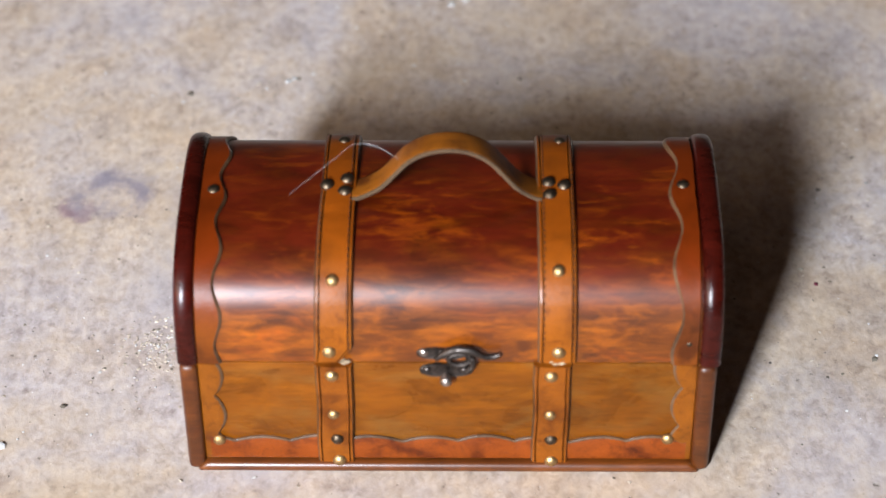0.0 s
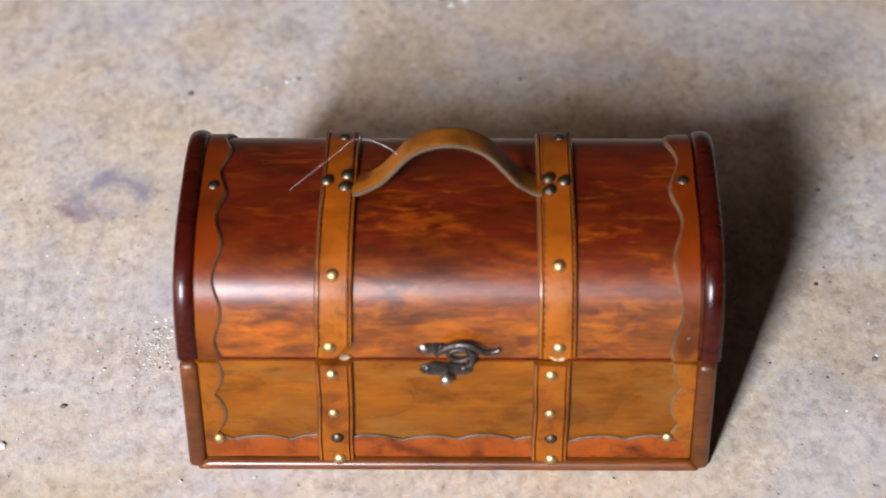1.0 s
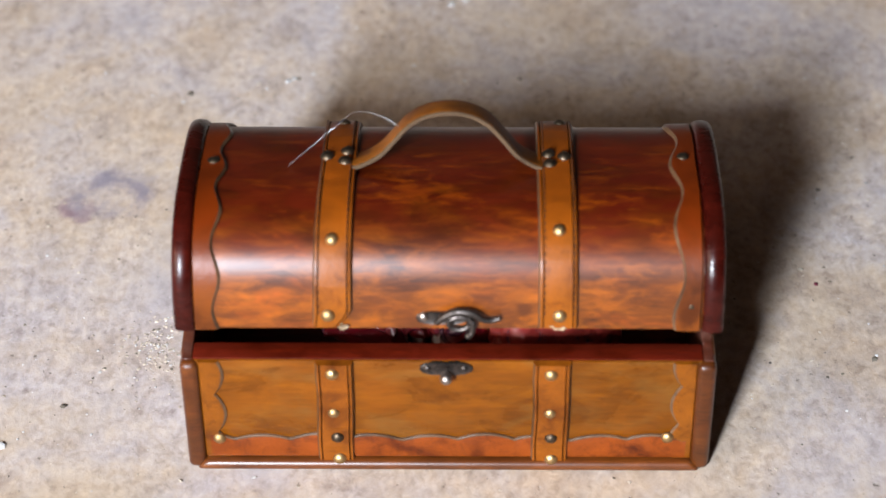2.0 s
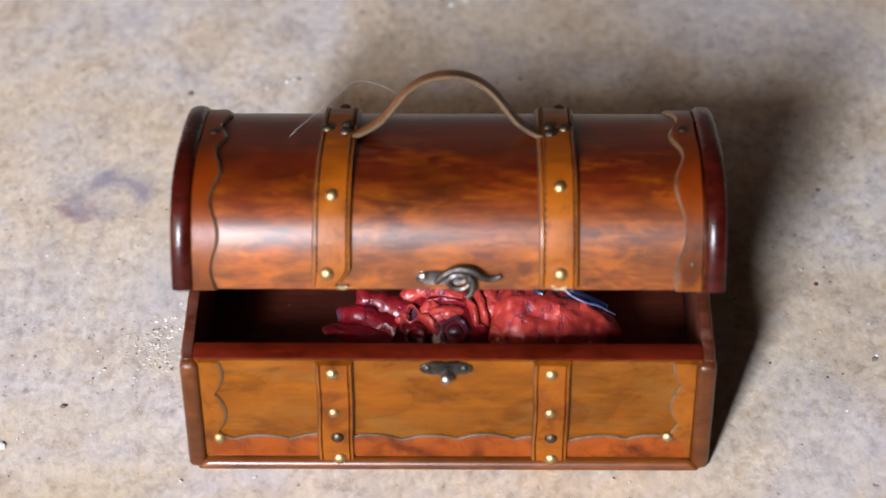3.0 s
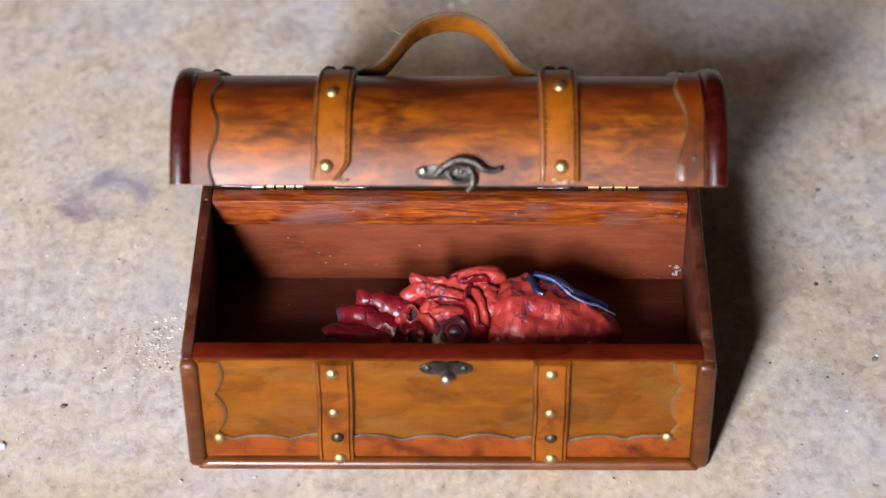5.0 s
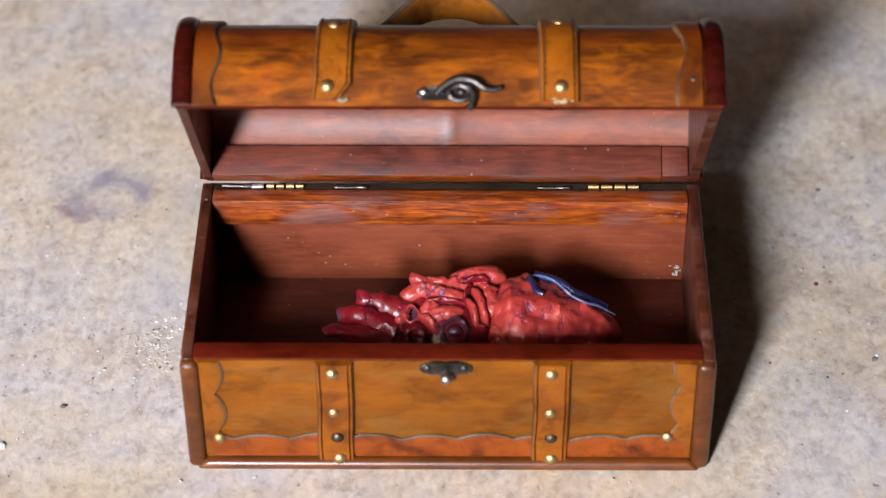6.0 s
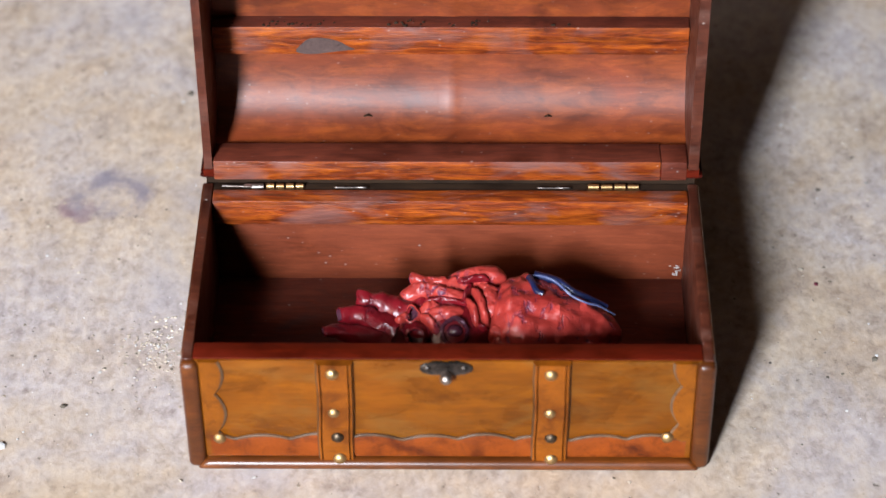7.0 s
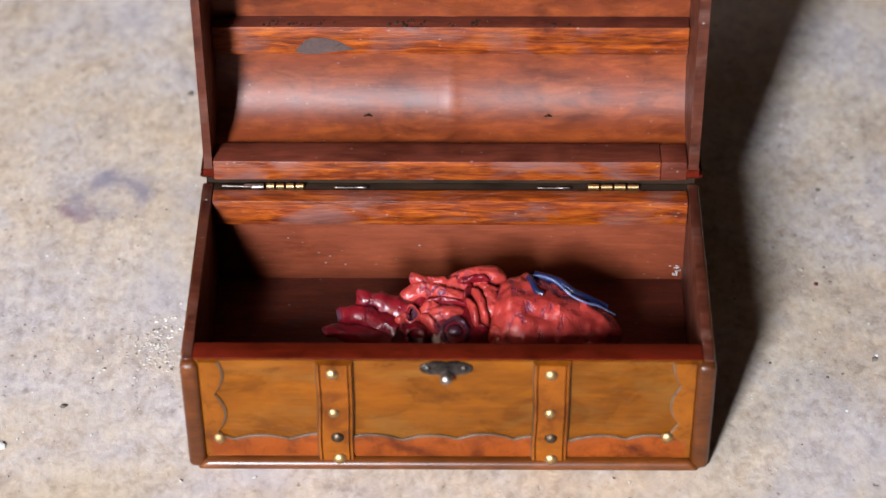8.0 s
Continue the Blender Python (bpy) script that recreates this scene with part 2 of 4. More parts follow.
WOOD_BATTEN = wood_material("red_varnished_batten", (0.28, 0.064, 0.0050), (0.125, 0.0200, 0.0030), (0.028, 0.0040, 0.0012), rough=0.4, coat=0.15, bumpy=0.5, grain=1.0, blot=(3.5, 110, 110), flame=0.5, dust=0.25, rubbed=(0.13, 0.060, 0.052), worn=0.75, pore=0.5)
WOOD_WORN = wood_material("scuffed_brown_edge", (0.095, 0.028, 0.013), (0.052, 0.0115, 0.0052), (0.020, 0.0048, 0.0026), rough=0.5, coat=0.1, grain=0.5, blot=(30, 30, 30), clouds=0.9, rubbed=(0.13, 0.070, 0.055), worn=0.35, dust=0.5, pore=0.5)
WOOD_RIM = wood_material("dark_red_rim", (0.092, 0.0072, 0.0005), (0.056, 0.0039, 0.0003), (0.03, 0.002, 0.0003), rough=0.55, coat=0.0, spec=0.1)
LEATHER = leather_material("tan_leather", (0.160, 0.041, 0.0018), (0.088, 0.0190, 0.0010), rough=0.45, coat=0.05)
LEATHER_LID = leather_material("tan_leather_darkened_over_the_top", (0.180, 0.047, 0.0018), (0.100, 0.0225, 0.0010), rough=0.42, coat=0.08, burst=(0.036, 0.052, (0.175, 0.038, 0.0015)))
LEATHER_LINE = leather_material("pressed_dark_leather_line", (0.098, 0.0255, 0.0018), (0.050, 0.0120, 0.0010), rough=0.5, coat=0.0)
TRIM_LID = leather_material("sunburst_leather_trim", (0.118, 0.0274, 0.00198), (0.0684, 0.0137, 0.00114), rough=0.36, coat=0.15, burst=(0.020, 0.046, (0.098, 0.0135, 0.0008)))
TRIM_EDGE = leather_material("raw_cut_edge", (0.085, 0.044, 0.022), (0.036, 0.017, 0.008), rough=0.4, coat=0.4)
BEAD = wood_material("orange_brown_bead", (0.137, 0.038, 0.00304), (0.076, 0.019, 0.0019), (0.0304, 0.00684, 0.000912), rough=0.34, coat=0.8, flame=0.3, sheen=0.36)
LEATHER_TRIM = leather_material("brown_leather_trim", (0.145, 0.0400, 0.0020), (0.078, 0.0175, 0.0012), rough=0.38, coat=0.1)
LEATHER_RED = leather_material("reddish_leather_trim", (0.150, 0.0285, 0.0022), (0.080, 0.0125, 0.0013), rough=0.4, coat=0.08)
HANDLE_TAN = leather_material("golden_tan_leather", (0.195, 0.0580, 0.0034), (0.096, 0.0235, 0.0019), rough=0.55, coat=0.0)
RAW_EDGE = leather_material("raw_leather_edge", (0.068, 0.040, 0.021), (0.030, 0.016, 0.008), rough=0.8, coat=0.0)
LEATHER_PALE = leather_material("torn_pale_leather", (0.30, 0.22, 0.14), (0.15, 0.085, 0.04), rough=0.8, coat=0.0)
THREAD = leather_material("dark_brown_thread", (0.045, 0.016, 0.006), (0.022, 0.008, 0.003), rough=0.7, coat=0.0)
BRASS = metal_material("polished_brass", (0.45, 0.295, 0.135), (0.23, 0.138, 0.057), 0.40)
BRONZE = metal_material("antique_bronze", (0.115, 0.084, 0.056), (0.045, 0.031, 0.021), 0.4)
IRON = metal_material("blackened_iron", (0.095, 0.080, 0.072), (0.026, 0.021, 0.018), 0.4)
# near-black: puts the hinge gap's shade into colour; also on the glue crumbs
DARK_GAP = wood_material("gap_shade_and_old_glue", (0.03, 0.018, 0.010), (0.018, 0.010, 0.006), (0.008, 0.005, 0.003), rough=0.8, coat=0.0, spec=0.1)
HEART_RED = heart_material("coral_red_rubber", (0.27, 0.026, 0.020), (0.15, 0.008, 0.007), (0.030, 0.014, 0.045), 0.8, 0.42)
# wine red, darkened further to hold the front wall's shade on the vessels
HEART_DEEP = heart_material("wine_red_rubber", (0.115, 0.0035, 0.007), (0.04, 0.0015, 0.003), (0.02, 0.003, 0.008), 0.6, 0.34)
HEART_PALE = heart_material("pale_blue_rubber", (0.065, 0.08, 0.155), (0.03, 0.04, 0.12), (0.26, 0.27, 0.34), 0.5, 0.3)
HEART_DARK = heart_material("purple_black_rubber", (0.05, 0.012, 0.022), (0.02, 0.004, 0.008), (0.16, 0.06, 0.085), 0.5, 0.25)
HEART_BLUE = heart_material("blue_rubber", (0.006, 0.010, 0.040), (0.004, 0.005, 0.016), (0.025, 0.030, 0.07), 0.5, 0.3)
SMEAR = leather_material("blue_grey_glue", (0.060, 0.038, 0.034), (0.030, 0.018, 0.015), rough=0.5, coat=0.1)
STEEL = metal_material("rubbed_steel", (0.42, 0.36, 0.32), (0.16, 0.13, 0.11), 0.32)
NYLON = Mat("clear_nylon", rough=0.2)
NYLON.color(NYLON.ramp(NYLON.noise(NYLON.coords(), 90.0), [(0.4, (0.75, 0.74, 0.76)), (0.6, (0.95, 0.95, 0.97))]))
NYLON.b.inputs["Transmission Weight"].default_value = 0.85
NYLON = NYLON.m
CHIP_WHITE = leather_material("pale_plaster_chip", (0.48, 0.465, 0.45), (0.30, 0.28, 0.26), rough=0.8, coat=0.0)
CHIP_DARK = leather_material("dark_stone_crumb", (0.13, 0.11, 0.085), (0.055, 0.045, 0.037), rough=0.8, coat=0.0)
CHIP_SAND = leather_material("sandy_grit", (0.40, 0.34, 0.27), (0.16, 0.13, 0.095), rough=0.6, coat=0.05)
CHIP_RED = leather_material("crimson_crumb", (0.15, 0.03, 0.045), (0.09, 0.02, 0.03), rough=0.8, coat=0.0)


# ======== mesh helpers ========
def part(name, bm, material, parent=None, label="", smooth=True):
    bmesh.ops.recalc_face_normals(bm, faces=bm.faces)
    me = bpy.data.meshes.new(name)
    bm.to_mesh(me)
    bm.free()
    me.materials.append(material)
    if smooth:
        for p in me.polygons:
            p.use_smooth = True
        me.set_sharp_from_angle(angle=radians(38))
    ob = new(name, me)
    ob.parent = parent
    if label:
        tagged(ob, label)
    return ob


def add_box(bm, x0, x1, y0, y1, z0, z1, bevel=0.0, seg=2):
    m = Matrix.Translation(((x0 + x1) / 2, (y0 + y1) / 2, (z0 + z1) / 2)) @ Matrix.Diagonal((x1 - x0, y1 - y0, z1 - z0, 1))
    made = bmesh.ops.create_cube(bm, size=1, matrix=m)
    if bevel:
        edges = list({e for v in made["verts"] for e in v.link_edges})
        bmesh.ops.bevel(bm, geom=edges, offset=bevel, segments=seg, affect="EDGES", profile=0.5)
    return bm


def box(*a, **k):
    return add_box(bmesh.new(), *a, **k)


def tube(bm, pts, radius, sides=10, caps=True):
    """A round tube along pts; radius: a number or one for each point."""
    pts = [Vector(p) for p in pts]
    rings = []
    for i, p in enumerate(pts):
        d = (pts[min(i + 1, len(pts) - 1)] - pts[max(i - 1, 0)]).normalized()
        up = Vector((0, 0, 1)) if abs(d.z) < 0.9 else Vector((0, 1, 0))
        a = d.cross(up).normalized()
        b = d.cross(a)
        r = radius[i] if isinstance(radius, (list, tuple)) else radius
        rings.append([bm.verts.new(p + (a * math.cos(k * 2 * math.pi / sides) + b * math.sin(k * 2 * math.pi / sides)) * r) for k in range(sides)])
    for r0, r1 in zip(rings, rings[1:]):
        for k in range(sides):
            bm.faces.new((r0[k], r0[(k + 1) % sides], r1[(k + 1) % sides], r1[k]))
    if caps:
        bm.faces.new(rings[0])
        bm.faces.new(rings[-1])
    return rings


def spline(pts, n=8):
    """Catmull-Rom through pts, n steps a span."""
    pts = [Vector(p) for p in pts]
    out = []
    for i in range(len(pts) - 1):
        p0, p1, p2, p3 = pts[max(i - 1, 0)], pts[i], pts[i + 1], pts[min(i + 2, len(pts) - 1)]
        for k in range(n):
            t = k / n
            out.append(0.5 * (2 * p1 + (p2 - p0) * t + (2 * p0 - 5 * p1 + 4 * p2 - p3) * t * t + (3 * p1 - p0 - 3 * p2 + p3) * t ** 3))
    out.append(pts[-1])
    return out


def barrel(grow=0.0, count=90):
    """The lid's curve from its front edge over the top to its back edge, in the lid's space: (y, z) points and outward normals, evenly spaced."""
    raw = []
    for i in range(721):
        a = math.pi * (1 - i / 720)
        c, s = math.cos(a), math.sin(a)
        raw.append(Vector((LC + (LA + grow) * math.copysign(abs(c) ** (2 / LN), c), (LB + grow) * abs(s) ** (2 / LN))))
    acc = [0.0]
    for a, b in zip(raw, raw[1:]):
        acc.append(acc[-1] + (b - a).length)
    pts, j = [], 0
    for i in range(count):
        want = acc[-1] * i / (count - 1)
        while j < 719 and acc[j + 1] < want:
            j += 1
        t = (want - acc[j]) / max(1e-9, acc[j + 1] - acc[j])
        pts.append(raw[j].lerp(raw[j + 1], min(1, max(0, t))))
    nrm = []
    for i in range(count):
        d = (pts[min(i + 1, count - 1)] - pts[max(i - 1, 0)]).normalized()
        nrm.append(Vector((-d.y, d.x)))
    return pts, nrm, acc[-1]


def ribbon(pts, nrm, xa, xb, thick, cols=6, sink=0.0008, edge=0.45, dark=False):
    """A strip that lies on a curve of (y, z) points: from xa(i) to xb(i) across, with softly rounded edges."""
    bm = bmesh.new()
    top, low = [], []
    n = len(pts)
    for i, (p, q) in enumerate(zip(pts, nrm)):
        a, b = xa(i / (n - 1)), xb(i / (n - 1))
        rt, rl = [], []
        for k in range(cols + 1):
            u = k / cols
            x = a + (b - a) * u
            h = thick * (edge if k in (0, cols) else 1.0)
            if k == 1:
                x = a + (b - a) * min(u, 0.06)
            if k == cols - 1:
                x = a + (b - a) * max(u, 0.90 if dark else 0.94)
            rt.append(bm.verts.new((x, p.x + q.x * h, p.y + q.y * h)))
            rl.append(bm.verts.new((x, p.x - q.x * sink, p.y - q.y * sink)))
        top.append(rt)
        low.append(rl)
    for i in range(n - 1):
        for k in range(cols):
            if not (dark and k == cols - 1):
                bm.faces.new((top[i][k], top[i][k + 1], top[i + 1][k + 1], top[i + 1][k]))
            bm.faces.new((low[i][k], low[i + 1][k], low[i + 1][k + 1], low[i][k + 1]))
        bm.faces.new((top[i][0], top[i + 1][0], low[i + 1][0], low[i][0]))
        side = [bm.faces.new((top[i][cols], low[i][cols], low[i + 1][cols], top[i + 1][cols]))]
        if dark:                                    # the inner edge is painted dark
            side.append(bm.faces.new((top[i][cols - 1], top[i][cols], top[i + 1][cols], top[i + 1][cols - 1])))
            for f in side:
                f.material_index = 1
    for i in (0, n - 1):
        for k in range(cols):
            bm.faces.new((top[i][k], low[i][k], low[i][k + 1], top[i][k + 1]))
    return bm


def strap_band(pts, nrm, xa, xb, thick, sink=0.0008):
    """A leather strap on a curve: rounded edges and a pressed dark line along each."""
    cut = ((0.0, 0.4), (0.05, 0.95), (0.10, 1.0), (0.125, 0.7), (0.15, 1.0), (0.5, 1.06), (0.85, 1.0), (0.875, 0.7), (0.90, 1.0), (0.95, 0.95), (1.0, 0.4))
    bm = bmesh.new()
    n, rows = len(pts), []
    for i, (p, q) in enumerate(zip(pts, nrm)):
        a, b = xa(i / (n - 1)), xb(i / (n - 1))
        rub = 1 + 0.10 * noise.noise((p.x * 300 + a * 90, p.y * 300, 0))
        row = [bm.verts.new((a + (b - a) * u, p.x + q.x * h * thick * rub, p.y + q.y * h * thick * rub)) for u, h in cut]
        row += [bm.verts.new((x, p.x - q.x * sink, p.y - q.y * sink)) for x in (b, a)]
        rows.append(row)
    m = len(cut) + 2
    for r0, r1 in zip(rows, rows[1:]):
        for k in range(m):
            f = bm.faces.new((r0[k], r0[(k + 1) % m], r1[(k + 1) % m], r1[k]))
            f.material_index = 1 if k in (2, 3, 6, 7) else 2 if k in (0, 9, 10, 12) else 0
    bm.faces.new(rows[0])
    bm.faces.new(rows[-1])
    return bm


def dome(pos, normal, r, height=0.62):
    """A round-headed rivet that sits with a thin rim on a surface."""
    bm = bmesh.new()
    nv = Vector(normal).normalized()
    rot = nv.to_track_quat("Z", "Y").to_matrix().to_4x4()
    prof_r = [1.0, 1.0, 0.93, 0.8, 0.6, 0.34]
    prof_h = [-0.3, 0.05, 0.28, 0.52, 0.78, 0.95]
    rings = []
    for a, h in zip(prof_r, prof_h):
        rings.append([bm.verts.new((a * r * math.cos(k * math.pi / 7), a * r * math.sin(k * math.pi / 7), h * r * height)) for k in range(14)])
    for r0, r1 in zip(rings, rings[1:]):
        for k in range(14):
            bm.faces.new((r0[k], r0[(k + 1) % 14], r1[(k + 1) % 14], r1[k]))
    tip = bm.verts.new((0, 0, r * height))
    for k in range(14):
        bm.faces.new((rings[-1][k], rings[-1][(k + 1) % 14], tip))
    bm.transform(Matrix.Translation(pos) @ rot)
    return bm


def crumb_mesh(bm, pos, r, flat=0.6, seed=0):
    made = bmesh.ops.create_icosphere(bm, subdivisions=1, radius=1)
    rnd = random.Random(seed)
    sx, sy = rnd.uniform(0.7, 1.3), rnd.uniform(0.7, 1.2)
    turn = Matrix.Rotation(rnd.uniform(0, 6.28), 4, "Z")
    for v in made["verts"]:
        k = rnd.uniform(0.7, 1.15)
        c = turn @ Vector((v.co.x * sx, v.co.y * sy, v.co.z * flat))
        v.co = Vector(pos) + c * r * k


# ======== the setting ========
def build_setting():
    bm = bmesh.new()
    bmesh.ops.create_grid(bm, x_segments=40, y_segments=40, size=4.5)
    floor = part("floor", bm, CONCRETE)
    tagged(floor, "worn beige-grey concrete floor with grit and stains", "floor", kind="structure")
    (x0, x1, y0, y1, top), th = ROOM, 0.2

    def pierced(along, up, wide, high, lo, hi, slab):
        """A wall with one opening; slab turns a stretch along it and a stretch of height into a box."""
        bm = bmesh.new()
        a, b, c, d = along - wide / 2, along + wide / 2, up - high / 2, up + high / 2
        for u0, u1, z0, z1 in ((lo, a, 0, top), (b, hi, 0, top), (a, b, 0, c), (a, b, d, top)):
            add_box(bm, *slab(u0, u1), z0, z1)
        return bm

    south = pierced(*WINDOWS[0][1:5], x0, x1, lambda u, v: (u, v, y0 - th, y0))
    west = pierced(*WINDOWS[1][1:5], y0 - th, y1 + th, lambda u, v: (x0 - th, x0, u, v))
    walls = (("wall_south", south), ("wall_north", box(x0, x1, y1, y1 + th, 0, top)),
             ("wall_west", west), ("wall_east", box(x1, x1 + th, y0 - th, y1 + th, 0, top)))
    for name, mesh in walls:
        tagged(part(name, mesh, PLASTER, smooth=False), "plain dark brown plastered wall of the room", "wall", kind="structure")
    tagged(part("ceiling", box(x0 - th, x1 + th, y0 - th, y1 + th, top, top + th), PLASTER, smooth=False), "plain dark plastered ceiling", "ceiling", kind="structure")


# ======== the chest ========
def stitches(xs, pts, nrm, thick, step=0.0031):
    """Rows of short thread stitches along a strap."""
    bm = bmesh.new()
    run = 0.0
    for i in range(1, len(pts)):
        run += (pts[i] - pts[i - 1]).length
        if run < step:
            continue
        run = 0.0
        p, q = pts[i], nrm[i]
        d = Vector((q.y, -q.x))
        for x in xs:
            a, b, h = p - d * 0.0009, p + d * 0.0009, thick + 0.0001
            tube(bm, [(x, a.x + q.x * h, a.y + q.y * h), (x, b.x + q.x * h, b.y + q.y * h)], 0.00032, 5)
    return bm


def wave(s, period, amp, phase=0.0):
    """A scalloped edge: rounded lobes that meet in shallow notches."""
    t = (s / period + phase) % 1.0
    return amp * (math.sin(math.pi * t) ** 0.8 - 0.5)


def straight(x_or_y, z0, z1, n):
    return [Vector((x_or_y, z0 + (z1 - z0) * i / (n - 1))) for i in range(n)], [Vector((-1, 0))] * n


def build_base(chest):
    yf = 0.0035                                     # front face of the boards
    part("front_panel", box(-W2 + 0.004, W2 - 0.004, yf, 0.0100, 0.002, H - 0.0008, bevel=0.0009), WOOD_BASE, chest, "amber-stained wooden front panel")
    part("front_rim", box(-0.1148, 0.1148, 0.0046, 0.0149, H - 0.010, H, bevel=0.0007), WOOD_RIM, chest, "dark red wooden rim")
    part("back_panel", box(-W2 + 0.002, W2 - 0.002, 0.1190, 0.1262, 0.001, H - 0.0065, bevel=0.0005), WOOD_BACK, chest, "dusty reddish back board")
    part("back_rim", box(-0.1148, 0.1148, 0.1127, 0.1217, 0.0520, H, bevel=0.0010), WOOD_BATTEN, chest, "red varnished batten under the hinges")
    part("bottom_panel", box(-0.1149, 0.1149, 0.0095, 0.1195, 0.0035, 0.0115, bevel=0.0004), WOOD_DULL, chest, "dull brown bottom board")
    for s in (-1, 1):
        xs = sorted((s * 0.1150, s * 0.1195))
        part("end_panel", box(*xs, 0.004, 0.1262, 0.001, H, bevel=0.0006), WOOD_WORN, chest, "scuffed brown end panel")
        # rounded corner post
        xs = sorted((s * 0.1122, s * (W2 + (0.0008 if s > 0 else 0.0006))))
        part("corner_molding", box(*xs, 0.0, 0.009, 0.0, H - 0.0006, bevel=0.0030, seg=4), MOLD_BASE, chest, "rounded brown mahogany corner molding")
        xs = sorted((s * 0.1165, s * (W2 + 0.0004)))
        part("end_molding", box(*xs, 0.0085, 0.1272, 0.0, H - 0.0004, bevel=0.0012), MOLD_BASE, chest)
    specks = bmesh.new()
    rnd = random.Random(21)
    for i in range(26):
        crumb_mesh(specks, (0.1118 + rnd.gauss(0, 0.0012), 0.1187 + rnd.uniform(0, 0.0003), 0.0145 + abs(rnd.gauss(0, 0.0035))), rnd.uniform(0.0002, 0.0007), 0.6, seed=i)
    tagged(part("paint_specks", specks, CHIP_WHITE, chest, "white paint specks on the back board"), kind="stuff")
    # bottom bead
    bm = bmesh.new()
    add_box(bm, -0.1130, 0.1130, -0.0016, 0.0060, 0.0, 0.0056, bevel=0.0024, seg=4)
    for v in bm.verts:                              # mitred ends under the corner posts
        if abs(v.co.x) > 0.110:
            v.co.x = math.copysign(abs(v.co.x) + 0.0046 * (1 - v.co.z / 0.0052), v.co.x)
    # the pale line along the top comes from the coat's reflection
    part("bottom_molding", bm, BEAD, chest, "glossy brown bottom bead, pale where its top reflects light")
    # scalloped leather trim: sides and bottom
    for s in (-1, 1):
        pts, nrm = straight(yf, 0.0062, H - 0.0008, 60)
        xa = lambda u, s=s: s * 0.1124
        xb = lambda u, s=s: s * (0.1035 - wave(u * 0.061, 0.0245, 0.0046, 0.35 if s < 0 else 0.1) - 0.002 * (1 - u) ** 6)
        part("side_trim", ribbon(pts, nrm, xa, xb, 0.0013, cols=6, dark=True), LEATHER_TRIM, chest, "scalloped brown leather trim").data.materials.append(TRIM_EDGE)
    bm = bmesh.new()
    n = 150
    rows = []
    for i in range(n + 1):
        x = -0.1095 + 0.219 * i / n
        zt = 0.0190 + wave(x + 0.11, 0.0258, 0.0030, 0.55) + 0.0006 * math.sin(x * 90)
        rows.append([bm.verts.new((x, y, z)) for y, z in ((yf + 0.0005, 0.0066), (yf - 0.0014, 0.0066), (yf - 0.0014, zt - 0.0008), (yf - 0.0009, zt), (yf + 0.0005, zt))])
    for r0, r1 in zip(rows, rows[1:]):
        for k in range(4):
            bm.faces.new((r0[k], r0[k + 1], r1[k + 1], r1[k])).material_index = 1 if k > 1 else 0
    bm.faces.new(rows[0])
    bm.faces.new(rows[-1])
    part("bottom_trim", bm, LEATHER_RED, chest, "reddish leather trim with a scalloped upper edge").data.materials.append(TRIM_EDGE)
    for x, z in ((-0.1054, 0.0179), (0.1010, 0.0195)):
        part("rivet", dome((x, yf - 0.0014, z), (0, -1, 0.05), 0.0030), BRASS, chest, "small brass rivet")
    # straps on the front
    for cx, lean in ((-0.0508, 0.0008), (0.0473, 0.0004)):
        pts, nrm = straight(yf - 0.0002, 0.0040, H - 0.0006, 60)
        bow = lambda u: 0.00025 * math.sin(u * 9 + cx * 200)
        strap = part("strap", strap_band(pts, nrm, lambda u: cx - 0.0086 - lean * (1 - u) + bow(u), lambda u: cx + 0.0084 - lean * (1 - u) + bow(u) * 0.6, 0.0028),
                     LEATHER, chest, "tan leather strap")
        strap.data.materials.append(LEATHER_LINE)
        strap.data.materials.append(TRIM_EDGE)
        rz = ((0.0612, BRASS, 0.0032), (0.0366, BRASS, 0.0028), (0.0206, BRONZE, 0.0030), (0.0066, BRASS, 0.0033))
        for z, mat, r in rz:
            dx = -0.0012 if z > 0.03 else (0.0 if z > 0.01 else 0.0006)
            part("rivet", dome((cx + dx * (1 if cx < 0 else 0.6), yf - 0.0030, z), (0, -1, 0.05), r, 0.7), mat, strap, "domed brass rivet" if mat is BRASS else "sunken dark bronze rivet")
    # lower latch plate with its knob
    plate = part("latch_plate", latch_plate(0.0238, 0.0078, yf), IRON, chest, "blackened iron latch plate")
    plate.matrix_basis = pose(-0.0006, 0, 0.0628)
    for dx in (-0.0085, 0.0080):
        part("nail", dome((dx, yf - 0.0012, 0.0006), (0, -1, 0), 0.0016), IRON, plate)
    bm = bmesh.new()
    tube(bm, [(0, yf, -0.0024), (0, yf - 0.0030, -0.0024)], 0.0016, 12)
    bmesh.ops.create_uvsphere(bm, u_segments=14, v_segments=10, radius=0.0029, matrix=Matrix.Translation((0, yf - 0.0048, -0.0024)))
    part("knob", bm, STEEL, plate, "round knob, rubbed bright")
    # strip that closes the see-through hinge gap, its shade put into the colour
    part("hinge_gap_fill", box(-0.1164, 0.1164, 0.1216, 0.1272, H - 0.0070, H - 0.0010), DARK_GAP, chest, "dark strip filling the hinge gap, shade in its colour")
    # hinges
    for a, b in ((-0.0895, -0.0705), (0.0662, 0.0918)):
        bm = bmesh.new()
        k = 4
        for i in range(k):
            u0, u1 = a + (b - a) * i / k + 0.0006, a + (b - a) * (i + 1) / k - 0.0006
            tube(bm, [(u0, 0.1236, H + 0.0002), (u1, 0.1236, H + 0.0002)], 0.00135 if i % 2 == 0 else 0.0012, 10)
